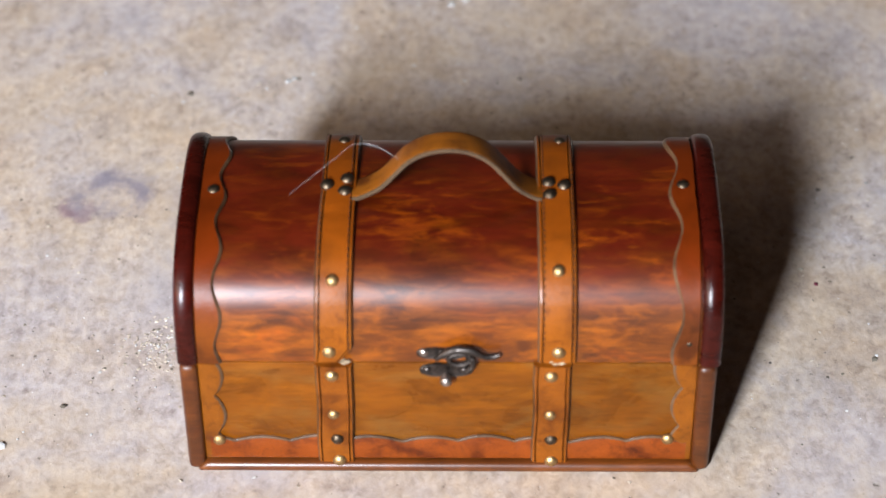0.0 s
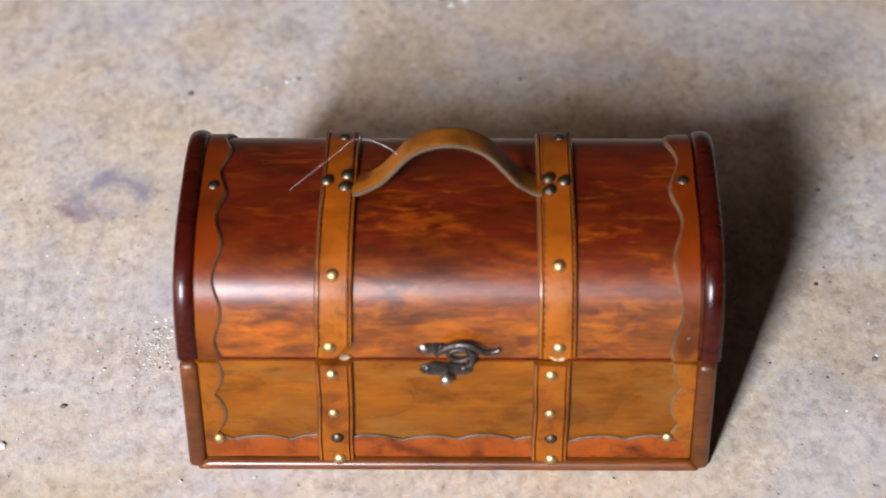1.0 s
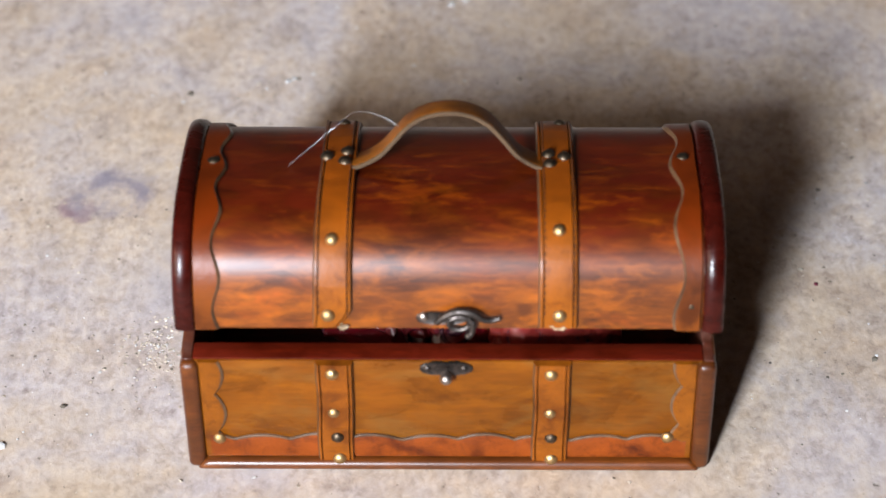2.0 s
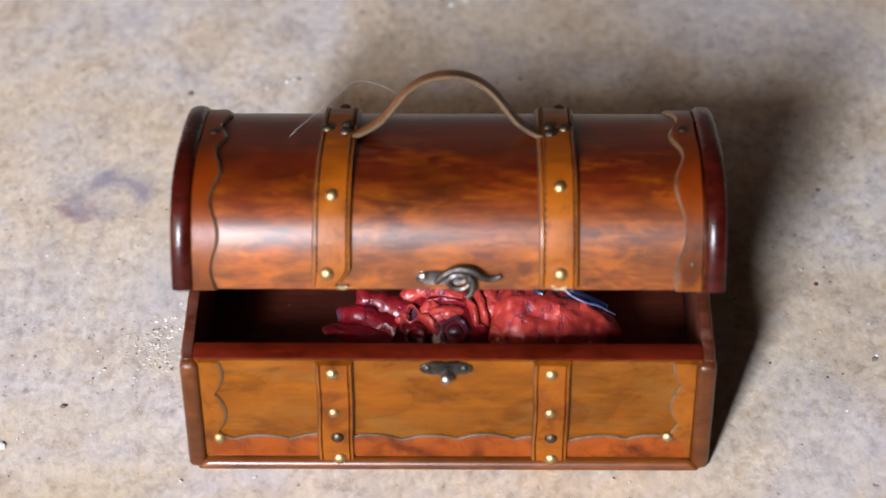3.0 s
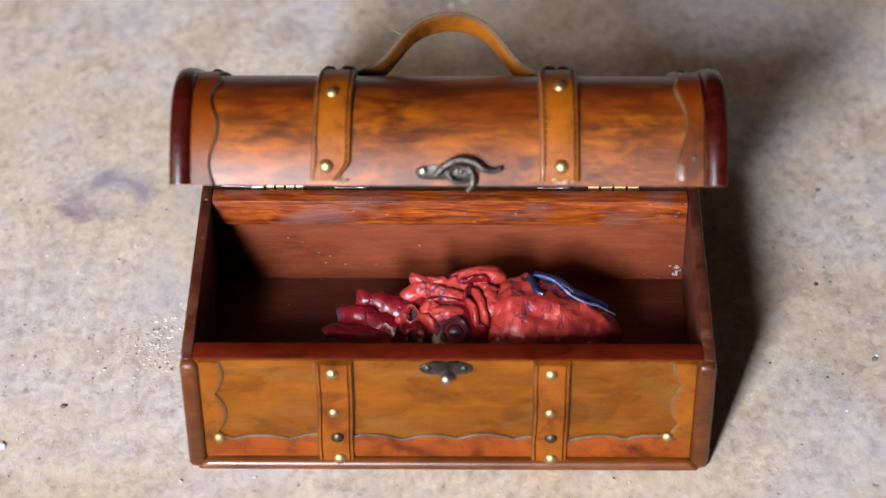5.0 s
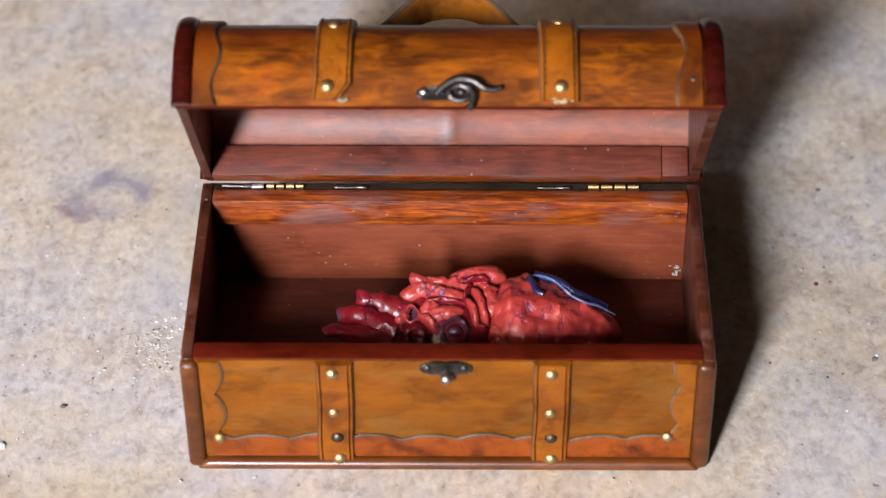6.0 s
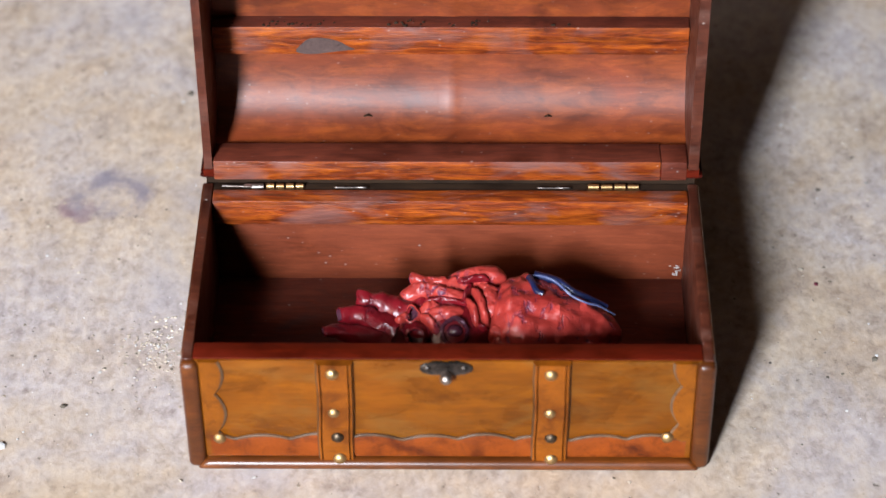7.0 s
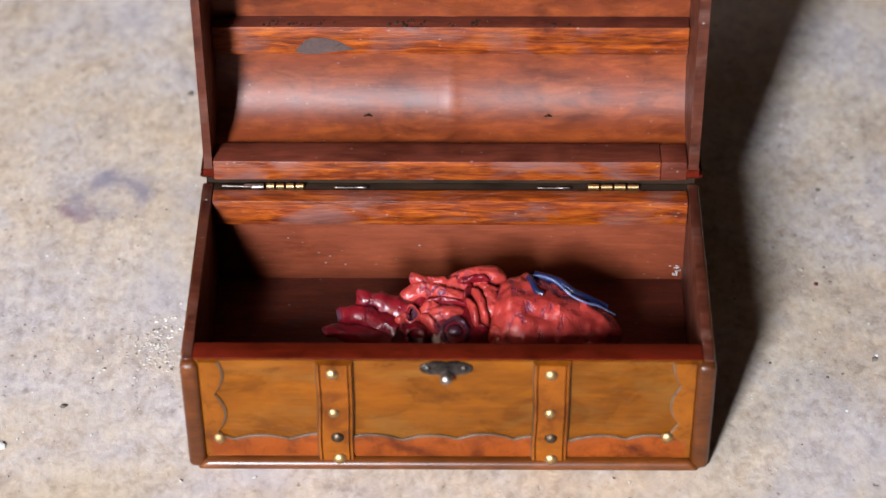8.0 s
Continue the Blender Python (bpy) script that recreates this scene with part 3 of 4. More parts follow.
        hinge = part("hinge", bm, BRASS, chest, "small brass butt hinge")
        part("hinge_leaf", box(a, b, 0.1218, 0.1262, H - 0.0014, H - 0.0006), BRONZE, hinge)
    bm = bmesh.new()
    tube(bm, [(-0.1105, 0.1236, H + 0.0004), (-0.1000, 0.1236, H)], 0.0005, 8)
    add_box(bm, -0.1000, -0.0960, 0.1226, 0.1246, H - 0.0006, H + 0.0010, bevel=0.0004)
    tube(bm, [(-0.0960, 0.1236, H), (-0.0905, 0.1236, H + 0.0002)], 0.0013, 8)
    for x in (-0.0480, 0.0505):                     # staples left in the groove
        wire = bmesh.new()
        tube(wire, spline([(x - 0.0085, 0.1240, H - 0.0012), (x - 0.0070, 0.1232, H - 0.0002), (x, 0.1234, H - 0.0004), (x + 0.0070, 0.1230, H + 0.0001), (x + 0.0085, 0.1240, H - 0.0012)], 4), 0.0005, 6)
        part("staple", wire, IRON, chest, "bent iron staple left in the groove")
    part("hinge_pin", bm, STEEL, chest, "loose pale steel hinge pin")


def latch_plate(w, h, y):
    """A flat plate with two rounded lobes and a waist."""
    bm = bmesh.new()
    n = 40
    ring = []
    for i in range(n):
        a = 2 * math.pi * i / n
        c, s = math.cos(a), math.sin(a)
        x = w / 2 * math.copysign(abs(c) ** 0.8, c)
        z = h / 2 * math.copysign(abs(s) ** 0.7, s) * (1 - 0.10 * math.exp(-(x / (w * 0.13)) ** 2))
        ring.append((x, z))
    lay = [[bm.verts.new((x * k, yy, z * k)) for x, z in ring] for yy, k in ((y + 0.0006, 1.0), (y - 0.0008, 1.0), (y - 0.0013, 0.93), (y - 0.0011, 0.78))]
    for r0, r1 in zip(lay, lay[1:]):
        for i in range(n):
            bm.faces.new((r0[i], r0[(i + 1) % n], r1[(i + 1) % n], r1[i]))
    bm.faces.new(lay[0])
    bm.faces.new(lay[-1])
    return bm


def build_lid(chest):
    pts, nrm, length = barrel()
    inner, _, _ = barrel(-0.0045)
    bm = bmesh.new()
    xs = [-0.1196, -0.09, -0.06, -0.03, -0.006, -0.002, 0.0005, 0.003, 0.007, 0.03, 0.06, 0.09, 0.1204]
    crease = [0.0006 if abs(x) < 0.001 else (0.0003 if abs(x) < 0.0035 else 0) for x in xs]      # a raised seam runs round the inside
    grid_o = [[bm.verts.new((x, p.x, p.y)) for p in pts] for x in xs]
    grid_i = [[bm.verts.new((x, p.x - q.x * h, max(0, p.y - q.y * h))) for p, q in zip(inner, nrm)] for x, h in zip(xs, crease)]
    n = len(pts)
    for i in range(12):
        for k in range(n - 1):
            bm.faces.new((grid_o[i][k], grid_o[i + 1][k], grid_o[i + 1][k + 1], grid_o[i][k + 1]))
            f = bm.faces.new((grid_i[i][k], grid_i[i][k + 1], grid_i[i + 1][k + 1], grid_i[i + 1][k]))
            f.material_index = 1
        for k in (0, n - 1):
            f = bm.faces.new((grid_o[i][k], grid_i[i][k], grid_i[i + 1][k], grid_o[i + 1][k]))
            f.material_index = 2
    for i in (0, 12):
        for k in range(n - 1):
            bm.faces.new((grid_o[i][k], grid_o[i][k + 1], grid_i[i][k + 1], grid_i[i][k])).material_index = 3
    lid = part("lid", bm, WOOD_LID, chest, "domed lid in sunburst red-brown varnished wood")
    lid.data.materials.append(WOOD_IN)
    lid.data.materials.append(WOOD_RIM)
    lid.data.materials.append(WOOD_WORN)
    # end boards inside the barrel
    board, _, _ = barrel(-0.0040, 60)
    for s in (-1, 1):
        bm = bmesh.new()
        ra = [bm.verts.new((s * 0.1150, p.x, p.y)) for p in board]
        rb = [bm.verts.new((s * 0.1190 + (0.001 if s > 0 else 0), p.x, p.y)) for p in board]
        bm.faces.new(ra)
        bm.faces.new(rb)
        for k in range(len(board)):
            j = (k + 1) % len(board)
            bm.faces.new((ra[k], ra[j], rb[j], rb[k]))
        part("end_board", bm, WOOD_WORN, lid, "scuffed brown end board")
        # rounded molding round the end of the barrel
        bm = bmesh.new()
        sec = []
        for i in range(13):
            a = math.pi * i / 12
            sec.append((0.1165 - 0.0047 * math.cos(a), 0.0036 * math.sin(a) ** 0.7 if 0 < i < 12 else 0.0))
        sec = [(0.1118, -0.004)] + sec + [(0.1212, -0.004)]
        rows = [[bm.verts.new((s * x + (0.0009 if s > 0 else 0), p.x + q.x * h * (1 if i < 82 else 0.25), max(0.0003, p.y + q.y * h))) for x, h in sec] for i, (p, q) in enumerate(zip(pts, nrm))]
        for r0, r1 in zip(rows, rows[1:]):
            for k in range(len(sec)):
                j = (k + 1) % len(sec)
                bm.faces.new((r0[k], r0[j], r1[j], r1[k]))
        bm.faces.new(rows[0])
        bm.faces.new(rows[-1])
        part("end_molding", bm, MAHOGANY, lid, "glossy dark mahogany half-round molding")
        # scalloped trim beside it
        xa = lambda u, s=s: s * 0.1122
        xb = lambda u, s=s: s * (0.1017 - (0.0018 * math.cos(2 * math.pi * (u * length - 0.025) / 0.031) if s < 0 else 0.0023 * math.cos(2 * math.pi * (u * length - 0.006) / 0.042)))
        part("side_trim", ribbon(pts, nrm, xa, xb, 0.0018, dark=True), TRIM_LID, lid, "scalloped red-brown leather trim").data.materials.append(TRIM_EDGE)
        k = 44 if s < 0 else 46
        part("rivet", dome((s * 0.1062, pts[k].x, pts[k].y + 0.0012), (0, nrm[k].x, nrm[k].y), 0.0032), BRONZE, lid, "dark bronze rivet")
        k = 6
        if s > 0:
            part("rivet", dome((s * 0.1075, pts[k].x - 0.0012, pts[k].y), (0, nrm[k].x, nrm[k].y), 0.0016), BRONZE, lid)
    # straps over the lid
    for cx in (-0.0506, 0.0492):
        left = cx < 0
        xa = lambda u: cx - 0.0090 + 0.0022 * min(1, u * 1.8) * (1 if left else -0.2)
        xb = lambda u: cx + 0.0086 + 0.0010 * min(1, u * 1.8) * (1 if left else -0.6) - (0.006 * max(0, 1 - u / 0.045) if left else 0)
        band = part("strap", strap_band(pts[1:-8], nrm[1:-8], xa, xb, 0.0027), LEATHER_LID, lid, "tan leather strap over the lid, torn at its end")
        band.data.materials.append(LEATHER_LINE)
        band.data.materials.append(TRIM_EDGE)
        torn = bmesh.new()
        rnd = random.Random(8 if left else 9)
        for i in range(7 if left else 13):
            x = cx + (rnd.uniform(0.003, 0.008) if left else rnd.uniform(-0.004, 0.0065))
            crumb_mesh(torn, (x, LC - LA - 0.0016 - rnd.uniform(0, 0.0008), rnd.uniform(0.0012, 0.0036)), rnd.uniform(0.0007, 0.0016), 0.6, seed=i)
        tagged(part("torn_fibres", torn, LEATHER_PALE, lid, "pale torn leather fibres"), kind="stuff")
        fine_p, fine_n, _ = barrel(0.0, 400)
        part("stitching", stitches((cx - 0.0062, cx + 0.0066), fine_p[14:380], fine_n[14:380], 0.0027), THREAD, lid)
        spots = []
        for z, r, mat in ((0.0085, 0.0033, BRASS), (0.0385 if left else 0.0415, 0.0031, BRASS)):
            k = min((i for i in range(45)), key=lambda i: abs(pts[i].y - z))
            spots.append((cx + (-0.0020 if z < 0.02 else 0.0) * (1 if left else -0.2), k, r, mat))
        for dx, k in ((-0.0054, 45), (0.0036, 47), (0.0028, 43)) if left else ((-0.0050, 46), (0.0020, 45), (-0.0046, 42)):
            spots.append((cx + dx + 0.0012, k, 0.0033, BRONZE))
        spots.append((cx + 0.002, 62, 0.0028, BRONZE))
        for x, k, r, mat in spots:
            p, q = pts[k], nrm[k]
            part("rivet", dome((x, p.x + q.x * 0.0026, p.y + q.y * 0.0026), (0, q.x, q.y), r, 0.7), mat, lid, "domed brass rivet" if mat is BRASS else "dark bronze rivet")
    # handle: a bowed leather band
    way = [(-0.0430, -0.0003), (-0.0385, 0.0012), (-0.0305, 0.0062), (-0.0245, 0.0132), (-0.0185, 0.0205), (-0.0120, 0.0252), (-0.0050, 0.0276), (0.0015, 0.0282),
           (0.0075, 0.0274), (0.0140, 0.0248), (0.0195, 0.0205), (0.0250, 0.0138), (0.0310, 0.0062), (0.0380, 0.0012), (0.0420, -0.0003)]
    path = spline([(x, z, 0) for x, z in way], 5)
    bm = bmesh.new()
    rows = []
    tilt = radians(11)
    wdir = Vector((0, math.cos(tilt), -math.sin(tilt)))
    for i, p in enumerate(path):
        d = (path[min(i + 1, len(path) - 1)] - path[max(i - 1, 0)]).normalized()
        nv = Vector((-d.y, 0, d.x))
        c = Vector((p.x, -0.0643, LB + 0.0010 + p.y))
        half = 0.0090
        row = []
        for k in range(16):
            a = 2 * math.pi * k / 16
            u, h = math.cos(a), math.sin(a)
            row.append(bm.verts.new(c + wdir * half * math.copysign(abs(u) ** 0.35, u) + nv * 0.0014 * math.copysign(abs(h) ** 0.6, h)))
        rows.append(row)
    for r0, r1 in zip(rows, rows[1:]):
        for k in range(16):
            f = bm.faces.new((r0[k], r0[(k + 1) % 16], r1[(k + 1) % 16], r1[k]))
            if k in (6, 7, 8, 9, 14, 15, 0, 1):
                f.material_index = 1
    bm.faces.new(rows[0])
    bm.faces.new(rows[-1])
    handle = part("handle", bm, HANDLE_TAN, lid, "bowed golden-tan leather handle with raw edges")
    handle.data.materials.append(RAW_EDGE)
    # clear line that lifts the lid
    line = spline([(-0.0200, -0.0655, 0.0672), (-0.0300, -0.0612, 0.0722), (-0.0416, -0.0597, 0.0736), (-0.0498, -0.0634, 0.0690), (-0.0600, -0.0655, 0.0605), (-0.0692, -0.0668, 0.0525), (-0.0720, -0.0668, 0.0496)], 6)
    bm = bmesh.new()
    tube(bm, line, 0.00007, 6)
    part("nylon_line", bm, NYLON, lid, "clear nylon line tied to the handle")
    # nail tips that came through the dome
    for x, k, a in ((-0.0408, 71, 0.0035), (0.0478, 71, 0.0028)):
        p, q = inner[k], nrm[k]
        bm = bmesh.new()
        tube(bm, [(x - a * 0.5, p.x + 0.0002, p.y), (x, p.x - q.x * 0.0012, p.y - q.y * 0.0012), (x + a * 0.6, p.x - q.x * 0.0009 + 0.0006, p.y - q.y * 0.0009)], [0.0005, 0.0007, 0.0003], 6)
        part("nail_tip", bm, BRONZE, lid, "bent nail tip")
    # latch: hinged hasp plate and its curved hook
    front = LC - LA
    plate = part("hasp_plate", latch_plate(0.0235, 0.0068, 0.0), IRON, lid, "blackened iron hasp plate")
    plate.matrix_basis = pose(-0.0020, front + 0.0002, 0.0058, -4)
    for dx in (-0.0085, -0.0005, 0.0080):
        part("nail", dome((-0.0020 + dx, front - 0.0010, 0.0066), (0, -1, 0.1), 0.0021 if dx < -0.005 else 0.0017), STEEL if dx < -0.005 else IRON, lid)
    bm = bmesh.new()
    arc = spline([(-0.0050, front - 0.0030, 0.0045), (-0.0020, front - 0.0034, 0.0078), (0.0040, front - 0.0038, 0.0112), (0.0110, front - 0.0040, 0.0106),
                  (0.0160, front - 0.0038, 0.0072), (0.0205, front - 0.0034, 0.0066), (0.0232, front - 0.0032, 0.0076)], 6)
    tube(bm, arc, [0.0013 + 0.0006 * math.sin(math.pi * min(1, i / len(arc) * 1.3)) for i in range(len(arc))], 10)
    part("latch_hook", bm, IRON, lid, "curved iron latch hook")
    bm = bmesh.new()
    drop = spline([(0.0090, front - 0.0032, 0.0085), (0.0112, front - 0.0036, 0.0045), (0.0108, front - 0.0036, 0.0005), (0.0090, front - 0.0034, -0.0022)], 5)
    tube(bm, drop, 0.0016, 10)
    ring = [(0.0052 + 0.0046 * math.cos(a * math.pi / 10), front - 0.0034, 0.0050 + 0.0034 * math.sin(a * math.pi / 10)) for a in range(20)]
    loop = tube(bm, ring, 0.0013, 8, caps=False)
    for k in range(8):
        bm.faces.new((loop[-1][k], loop[-1][(k + 1) % 8], loop[0][(k + 1) % 8], loop[0][k]))
    part("latch_catch", bm, IRON, lid, "iron catch that hangs over the seam")
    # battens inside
    # added strip blocking the hinge gap; its dark colour stands for shade
    part("lid_gap_strip", box(-0.1185, 0.1185, -0.0037, 0.0022, 0.0010, 0.0070), DARK_GAP, lid, "added dark strip along the hinges, gap shade in its colour")
    part("corner_block", box(0.1019, 0.1146, -0.0124, -0.0012, -0.0002, 0.0146, bevel=0.0008), WOOD_DULL, lid, "dull brown corner block")
    part("hinge_batten", box(-0.1146, 0.10175, -0.0126, -0.0012, -0.0003, 0.0148, bevel=0.0007), WOOD_BATTEN, lid, "red varnished batten with a darker brown inner face")
    smear = bmesh.new()
    ring = [smear.verts.new((-0.0605 + 0.0135 * math.cos(a) * (1 + 0.12 * math.sin(3 * a)), LC + 0.0086 + (0.0040 if math.sin(a) > 0 else 0.0046) * math.sin(a) + 0.0012 * math.cos(2 * a + 1), z))
            for z in (LB - 0.0138, LB - 0.0142) for a in (i * math.pi / 16 for i in range(32))]
    smear.faces.new(ring[32:])
    for i in range(32):
        smear.faces.new((ring[i], ring[(i + 1) % 32], ring[32 + (i + 1) % 32], ring[32 + i]))
    part("glue_smear", smear, SMEAR, lid, "dried blue-grey glue smear")
    bits = bmesh.new()
    rnd = random.Random(4)
    for i in range(46):
        x = rnd.choice((-0.085, -0.068, -0.02, 0.004, 0.012, 0.052)) + rnd.gauss(0, 0.006)
        crumb_mesh(bits, (x, LC - 0.0032, LB - 0.0095 + rnd.uniform(-0.004, 0.001)), rnd.uniform(0.0004, 0.0011), 0.6, seed=i)
    tagged(part("glue_crumbs", bits, DARK_GAP, lid, "dark crumbs of old glue"), kind="stuff")
    part("cross_batten", box(-0.1148, 0.1148, LC - 0.0030, LC + 0.0130, LB - 0.0140, LB - 0.0040, bevel=0.0006), WOOD_BATTEN, lid, "red batten across the inside of the dome")
    # faces turned to the lid's front get the second, darker brown
    for ob in lid.children:
        if "batten" in ob.name:
            ob.data.materials.append(WOOD_DULL)
            for f in ob.data.polygons:
                f.material_index = 1 if f.normal.y < -0.8 else 0
    return lid


# ======== the heart ========
def lump(center, size, turn=(0, 0, 0), seg=(28, 18), rough=0.08, freq=90.0, seed=0.0, bm=None):
    """An ellipsoid with an uneven, fleshy surface."""
    bm = bm or bmesh.new()
    made = bmesh.ops.create_uvsphere(bm, u_segments=seg[0], v_segments=seg[1], radius=1)
    rot = Euler([radians(a) for a in turn]).to_matrix()
    for v in made["verts"]:
        q = rot @ Vector((v.co.x * size[0], v.co.y * size[1], v.co.z * size[2]))
        k = 1 + rough * noise.fractal((q + Vector(center)) * freq + Vector((seed, 0, 0)), 1.0, 2.0, 3)
        v.co = Vector(center) + q * k
    return bm


def vessel(pts, radii, hole=0.62):
    """A fleshy tube with an open, hollow cut end."""
    bm = bmesh.new()
    path = spline(pts, 5)
    rr = [r[0] for r in spline([(r, 0, 0) for r in radii], 5)]
    rings = tube(bm, path, rr, 14, caps=False)
    bm.faces.new(rings[0])
    for v in bm.verts:
        v.co += Vector((noise.noise(v.co * 210), noise.noise(v.co * 210 + Vector((5, 0, 0))), noise.noise(v.co * 210 + Vector((0, 5, 0))))) * 0.0016
    d = (path[-1] - path[-2]).normalized()
    for ring, k in ((rings[-1], hole),):
        c = path[-1]
        lip = [bm.verts.new(c + (v.co - c) * 0.8 + d * 0.0004) for v in ring]
        inn = [bm.verts.new(c + (v.co - c) * hole - d * 0.004) for v in ring]
        for k2 in range(14):
            j = (k2 + 1) % 14
            bm.faces.new((ring[k2], ring[j], lip[j], lip[k2]))
            bm.faces.new((lip[k2], lip[j], inn[j], inn[k2])).material_index = 1
        bm.faces.new(inn).material_index = 1
    return bm


def build_heart():
    heart = tagged(new("anatomical_heart_model"), "glossy red rubber anatomical heart with blue vein, lying in the chest", "heart model")
    heart.location = (0.0, 0.0, 0.0115)
    z0 = 0.0115

    def P(x, y, z):
        return (x, y, z - z0)

    # ventricles: a blunt cone that ends in the apex
    bm = bmesh.new()
    made = bmesh.ops.create_uvsphere(bm, u_segments=84, v_segments=60, radius=1)
    for v in made["verts"]:
        u = v.co.z                                   # -1 at the base, 1 at the apex
        t = (u + 1) / 2
        r = math.sqrt(max(0, 1 - abs(u) ** 2.7))
        fat = 1.10 - 0.66 * t
        x = 0.0180 + 0.0640 * t
        cy = 0.0560 + 0.002 * t
        cz = 0.0385 - 0.0055 * t
        a = math.atan2(v.co.y, v.co.x)
        y = cy + math.cos(a) * r * 0.0285 * fat
        z = cz + math.sin(a) * r * 0.0262 * fat
        q = Vector((x, y, z))
        k = 0.0024 * noise.fractal(q * 75, 1.0, 2.0, 3) + 0.0014 * noise.noise(q * 230) + 0.0006 * noise.noise(q * 520)
        q += Vector((0, math.cos(a), math.sin(a))) * k
        q.z = max(q.z, z0 + 0.0003)
        v.co = P(*q)
    part("ventricle", bm, HEART_RED, heart, "coral red rubber with dark blue blotches")
    # atria: the body below the folds
    for c, size in (((0.0020, 0.060, 0.0335), (0.0230, 0.0250, 0.0185)), ((-0.0260, 0.054, 0.0290), (0.0170, 0.0180, 0.0165))):
        part("atrium", lump(P(*c), size, rough=0.10, freq=60), HEART_DEEP, heart, "wine red wet rubber")
    # folds that lie on the sloping top: x, y, half length, half width, half height, heading, lift, rubber
    folds = ((0.0134, 0.0721, 0.0145, 0.0064, 0.0120, 2, 0.000, HEART_RED), (0.0046, 0.0676, 0.0125, 0.0068, 0.0120, 17, -0.0015, HEART_RED),
             (-0.0118, 0.0648, 0.0122, 0.0054, 0.0100, 14, 0.000, HEART_RED), (-0.0066, 0.0690, 0.0100, 0.0034, 0.0080, 9, -0.001, HEART_RED),
             (-0.0012, 0.0628, 0.0098, 0.0036, 0.0070, -13, 0.0015, HEART_RED), (-0.0184, 0.0578, 0.0125, 0.0046, 0.0100, 17, -0.003, HEART_DEEP),
             (-0.0019, 0.0525, 0.0117, 0.0058, 0.0110, -4, 0.0015, HEART_RED), (-0.0091, 0.0550, 0.0062, 0.0044, 0.0100, 22, 0.001, HEART_RED),
             (0.0110, 0.0537, 0.0082, 0.0022, 0.0080, -70, 0.0028, HEART_RED), (0.0150, 0.0565, 0.0105, 0.0025, 0.0090, -67, 0.0034, HEART_RED),
             (0.0198, 0.0593, 0.0098, 0.0048, 0.0110, -72, 0.0015, HEART_RED), (0.0190, 0.0655, 0.0070, 0.0040, 0.0100, -33, 0.000, HEART_RED),
             (0.0153, 0.0469, 0.0034, 0.0022, 0.0080, -62, -0.001, HEART_DEEP), (0.0115, 0.0690, 0.0080, 0.0017, 0.0040, 0, 0.0015, HEART_DEEP),
             (-0.0012, 0.0584, 0.0106, 0.0016, 0.0040, -6, 0.001, HEART_DEEP), (0.0084, 0.0620, 0.0059, 0.0015, 0.0040, 81, 0.001, HEART_DEEP),
             (0.0248, 0.0433, 0.0066, 0.0040, 0.0100, 0, 0.002, HEART_RED), (0.0310, 0.0412, 0.0042, 0.0028, 0.0070, 0, 0.002, HEART_RED),
             (-0.0275, 0.0508, 0.0115, 0.0080, 0.0160, 11, -0.004, HEART_DEEP), (-0.0353, 0.0463, 0.0105, 0.0065, 0.0140, 0, -0.006, HEART_DEEP),
             (-0.0148, 0.0459, 0.0075, 0.0046, 0.0100, -22, -0.002, HEART_DEEP), (-0.0090, 0.0482, 0.0065, 0.0024, 0.0070, -43, 0.002, HEART_RED),
             (-0.0217, 0.0503, 0.0046, 0.0029, 0.0080, 63, 0.000, HEART_RED))
    slope = math.atan(0.374)
    for i, (x, y, a, b, h, heading, lift, mat) in enumerate(folds):
        lie = Euler((slope, 0, 0)).to_matrix() @ Euler((0, 0, radians(heading))).to_matrix()
        top = Vector(P(x, y, 0.0457 + 0.374 * (y - 0.040)))
        mid = top + lie @ Vector((0, 0, lift + 0.0012 - h))
        bm = bmesh.new()
        made = bmesh.ops.create_uvsphere(bm, u_segments=40, v_segments=26, radius=1)
        for v in made["verts"]:
            full = 1 / max(0.2, (abs(v.co.x) ** 2.5 + abs(v.co.y) ** 2.5 + abs(v.co.z) ** 2.5) ** 0.4)
            q = lie @ Vector((v.co.x * a, v.co.y * b, v.co.z * h)) * full
            w = (mid + q) * 150 + Vector((i * 3.1, 0, 0))
            v.co = mid + q * (1 + 0.10 * noise.noise(w)) + lie @ Vector((0.0006 * noise.noise(w * 0.9), 0.0008 * math.sin(v.co.x * 3 + i), 0.0009 * noise.noise(w * 2.2) + 0.0004 * noise.noise(w * 5)))
        part("fold", bm, mat, heart, "" if mat is HEART_RED else "wine red wet rubber")
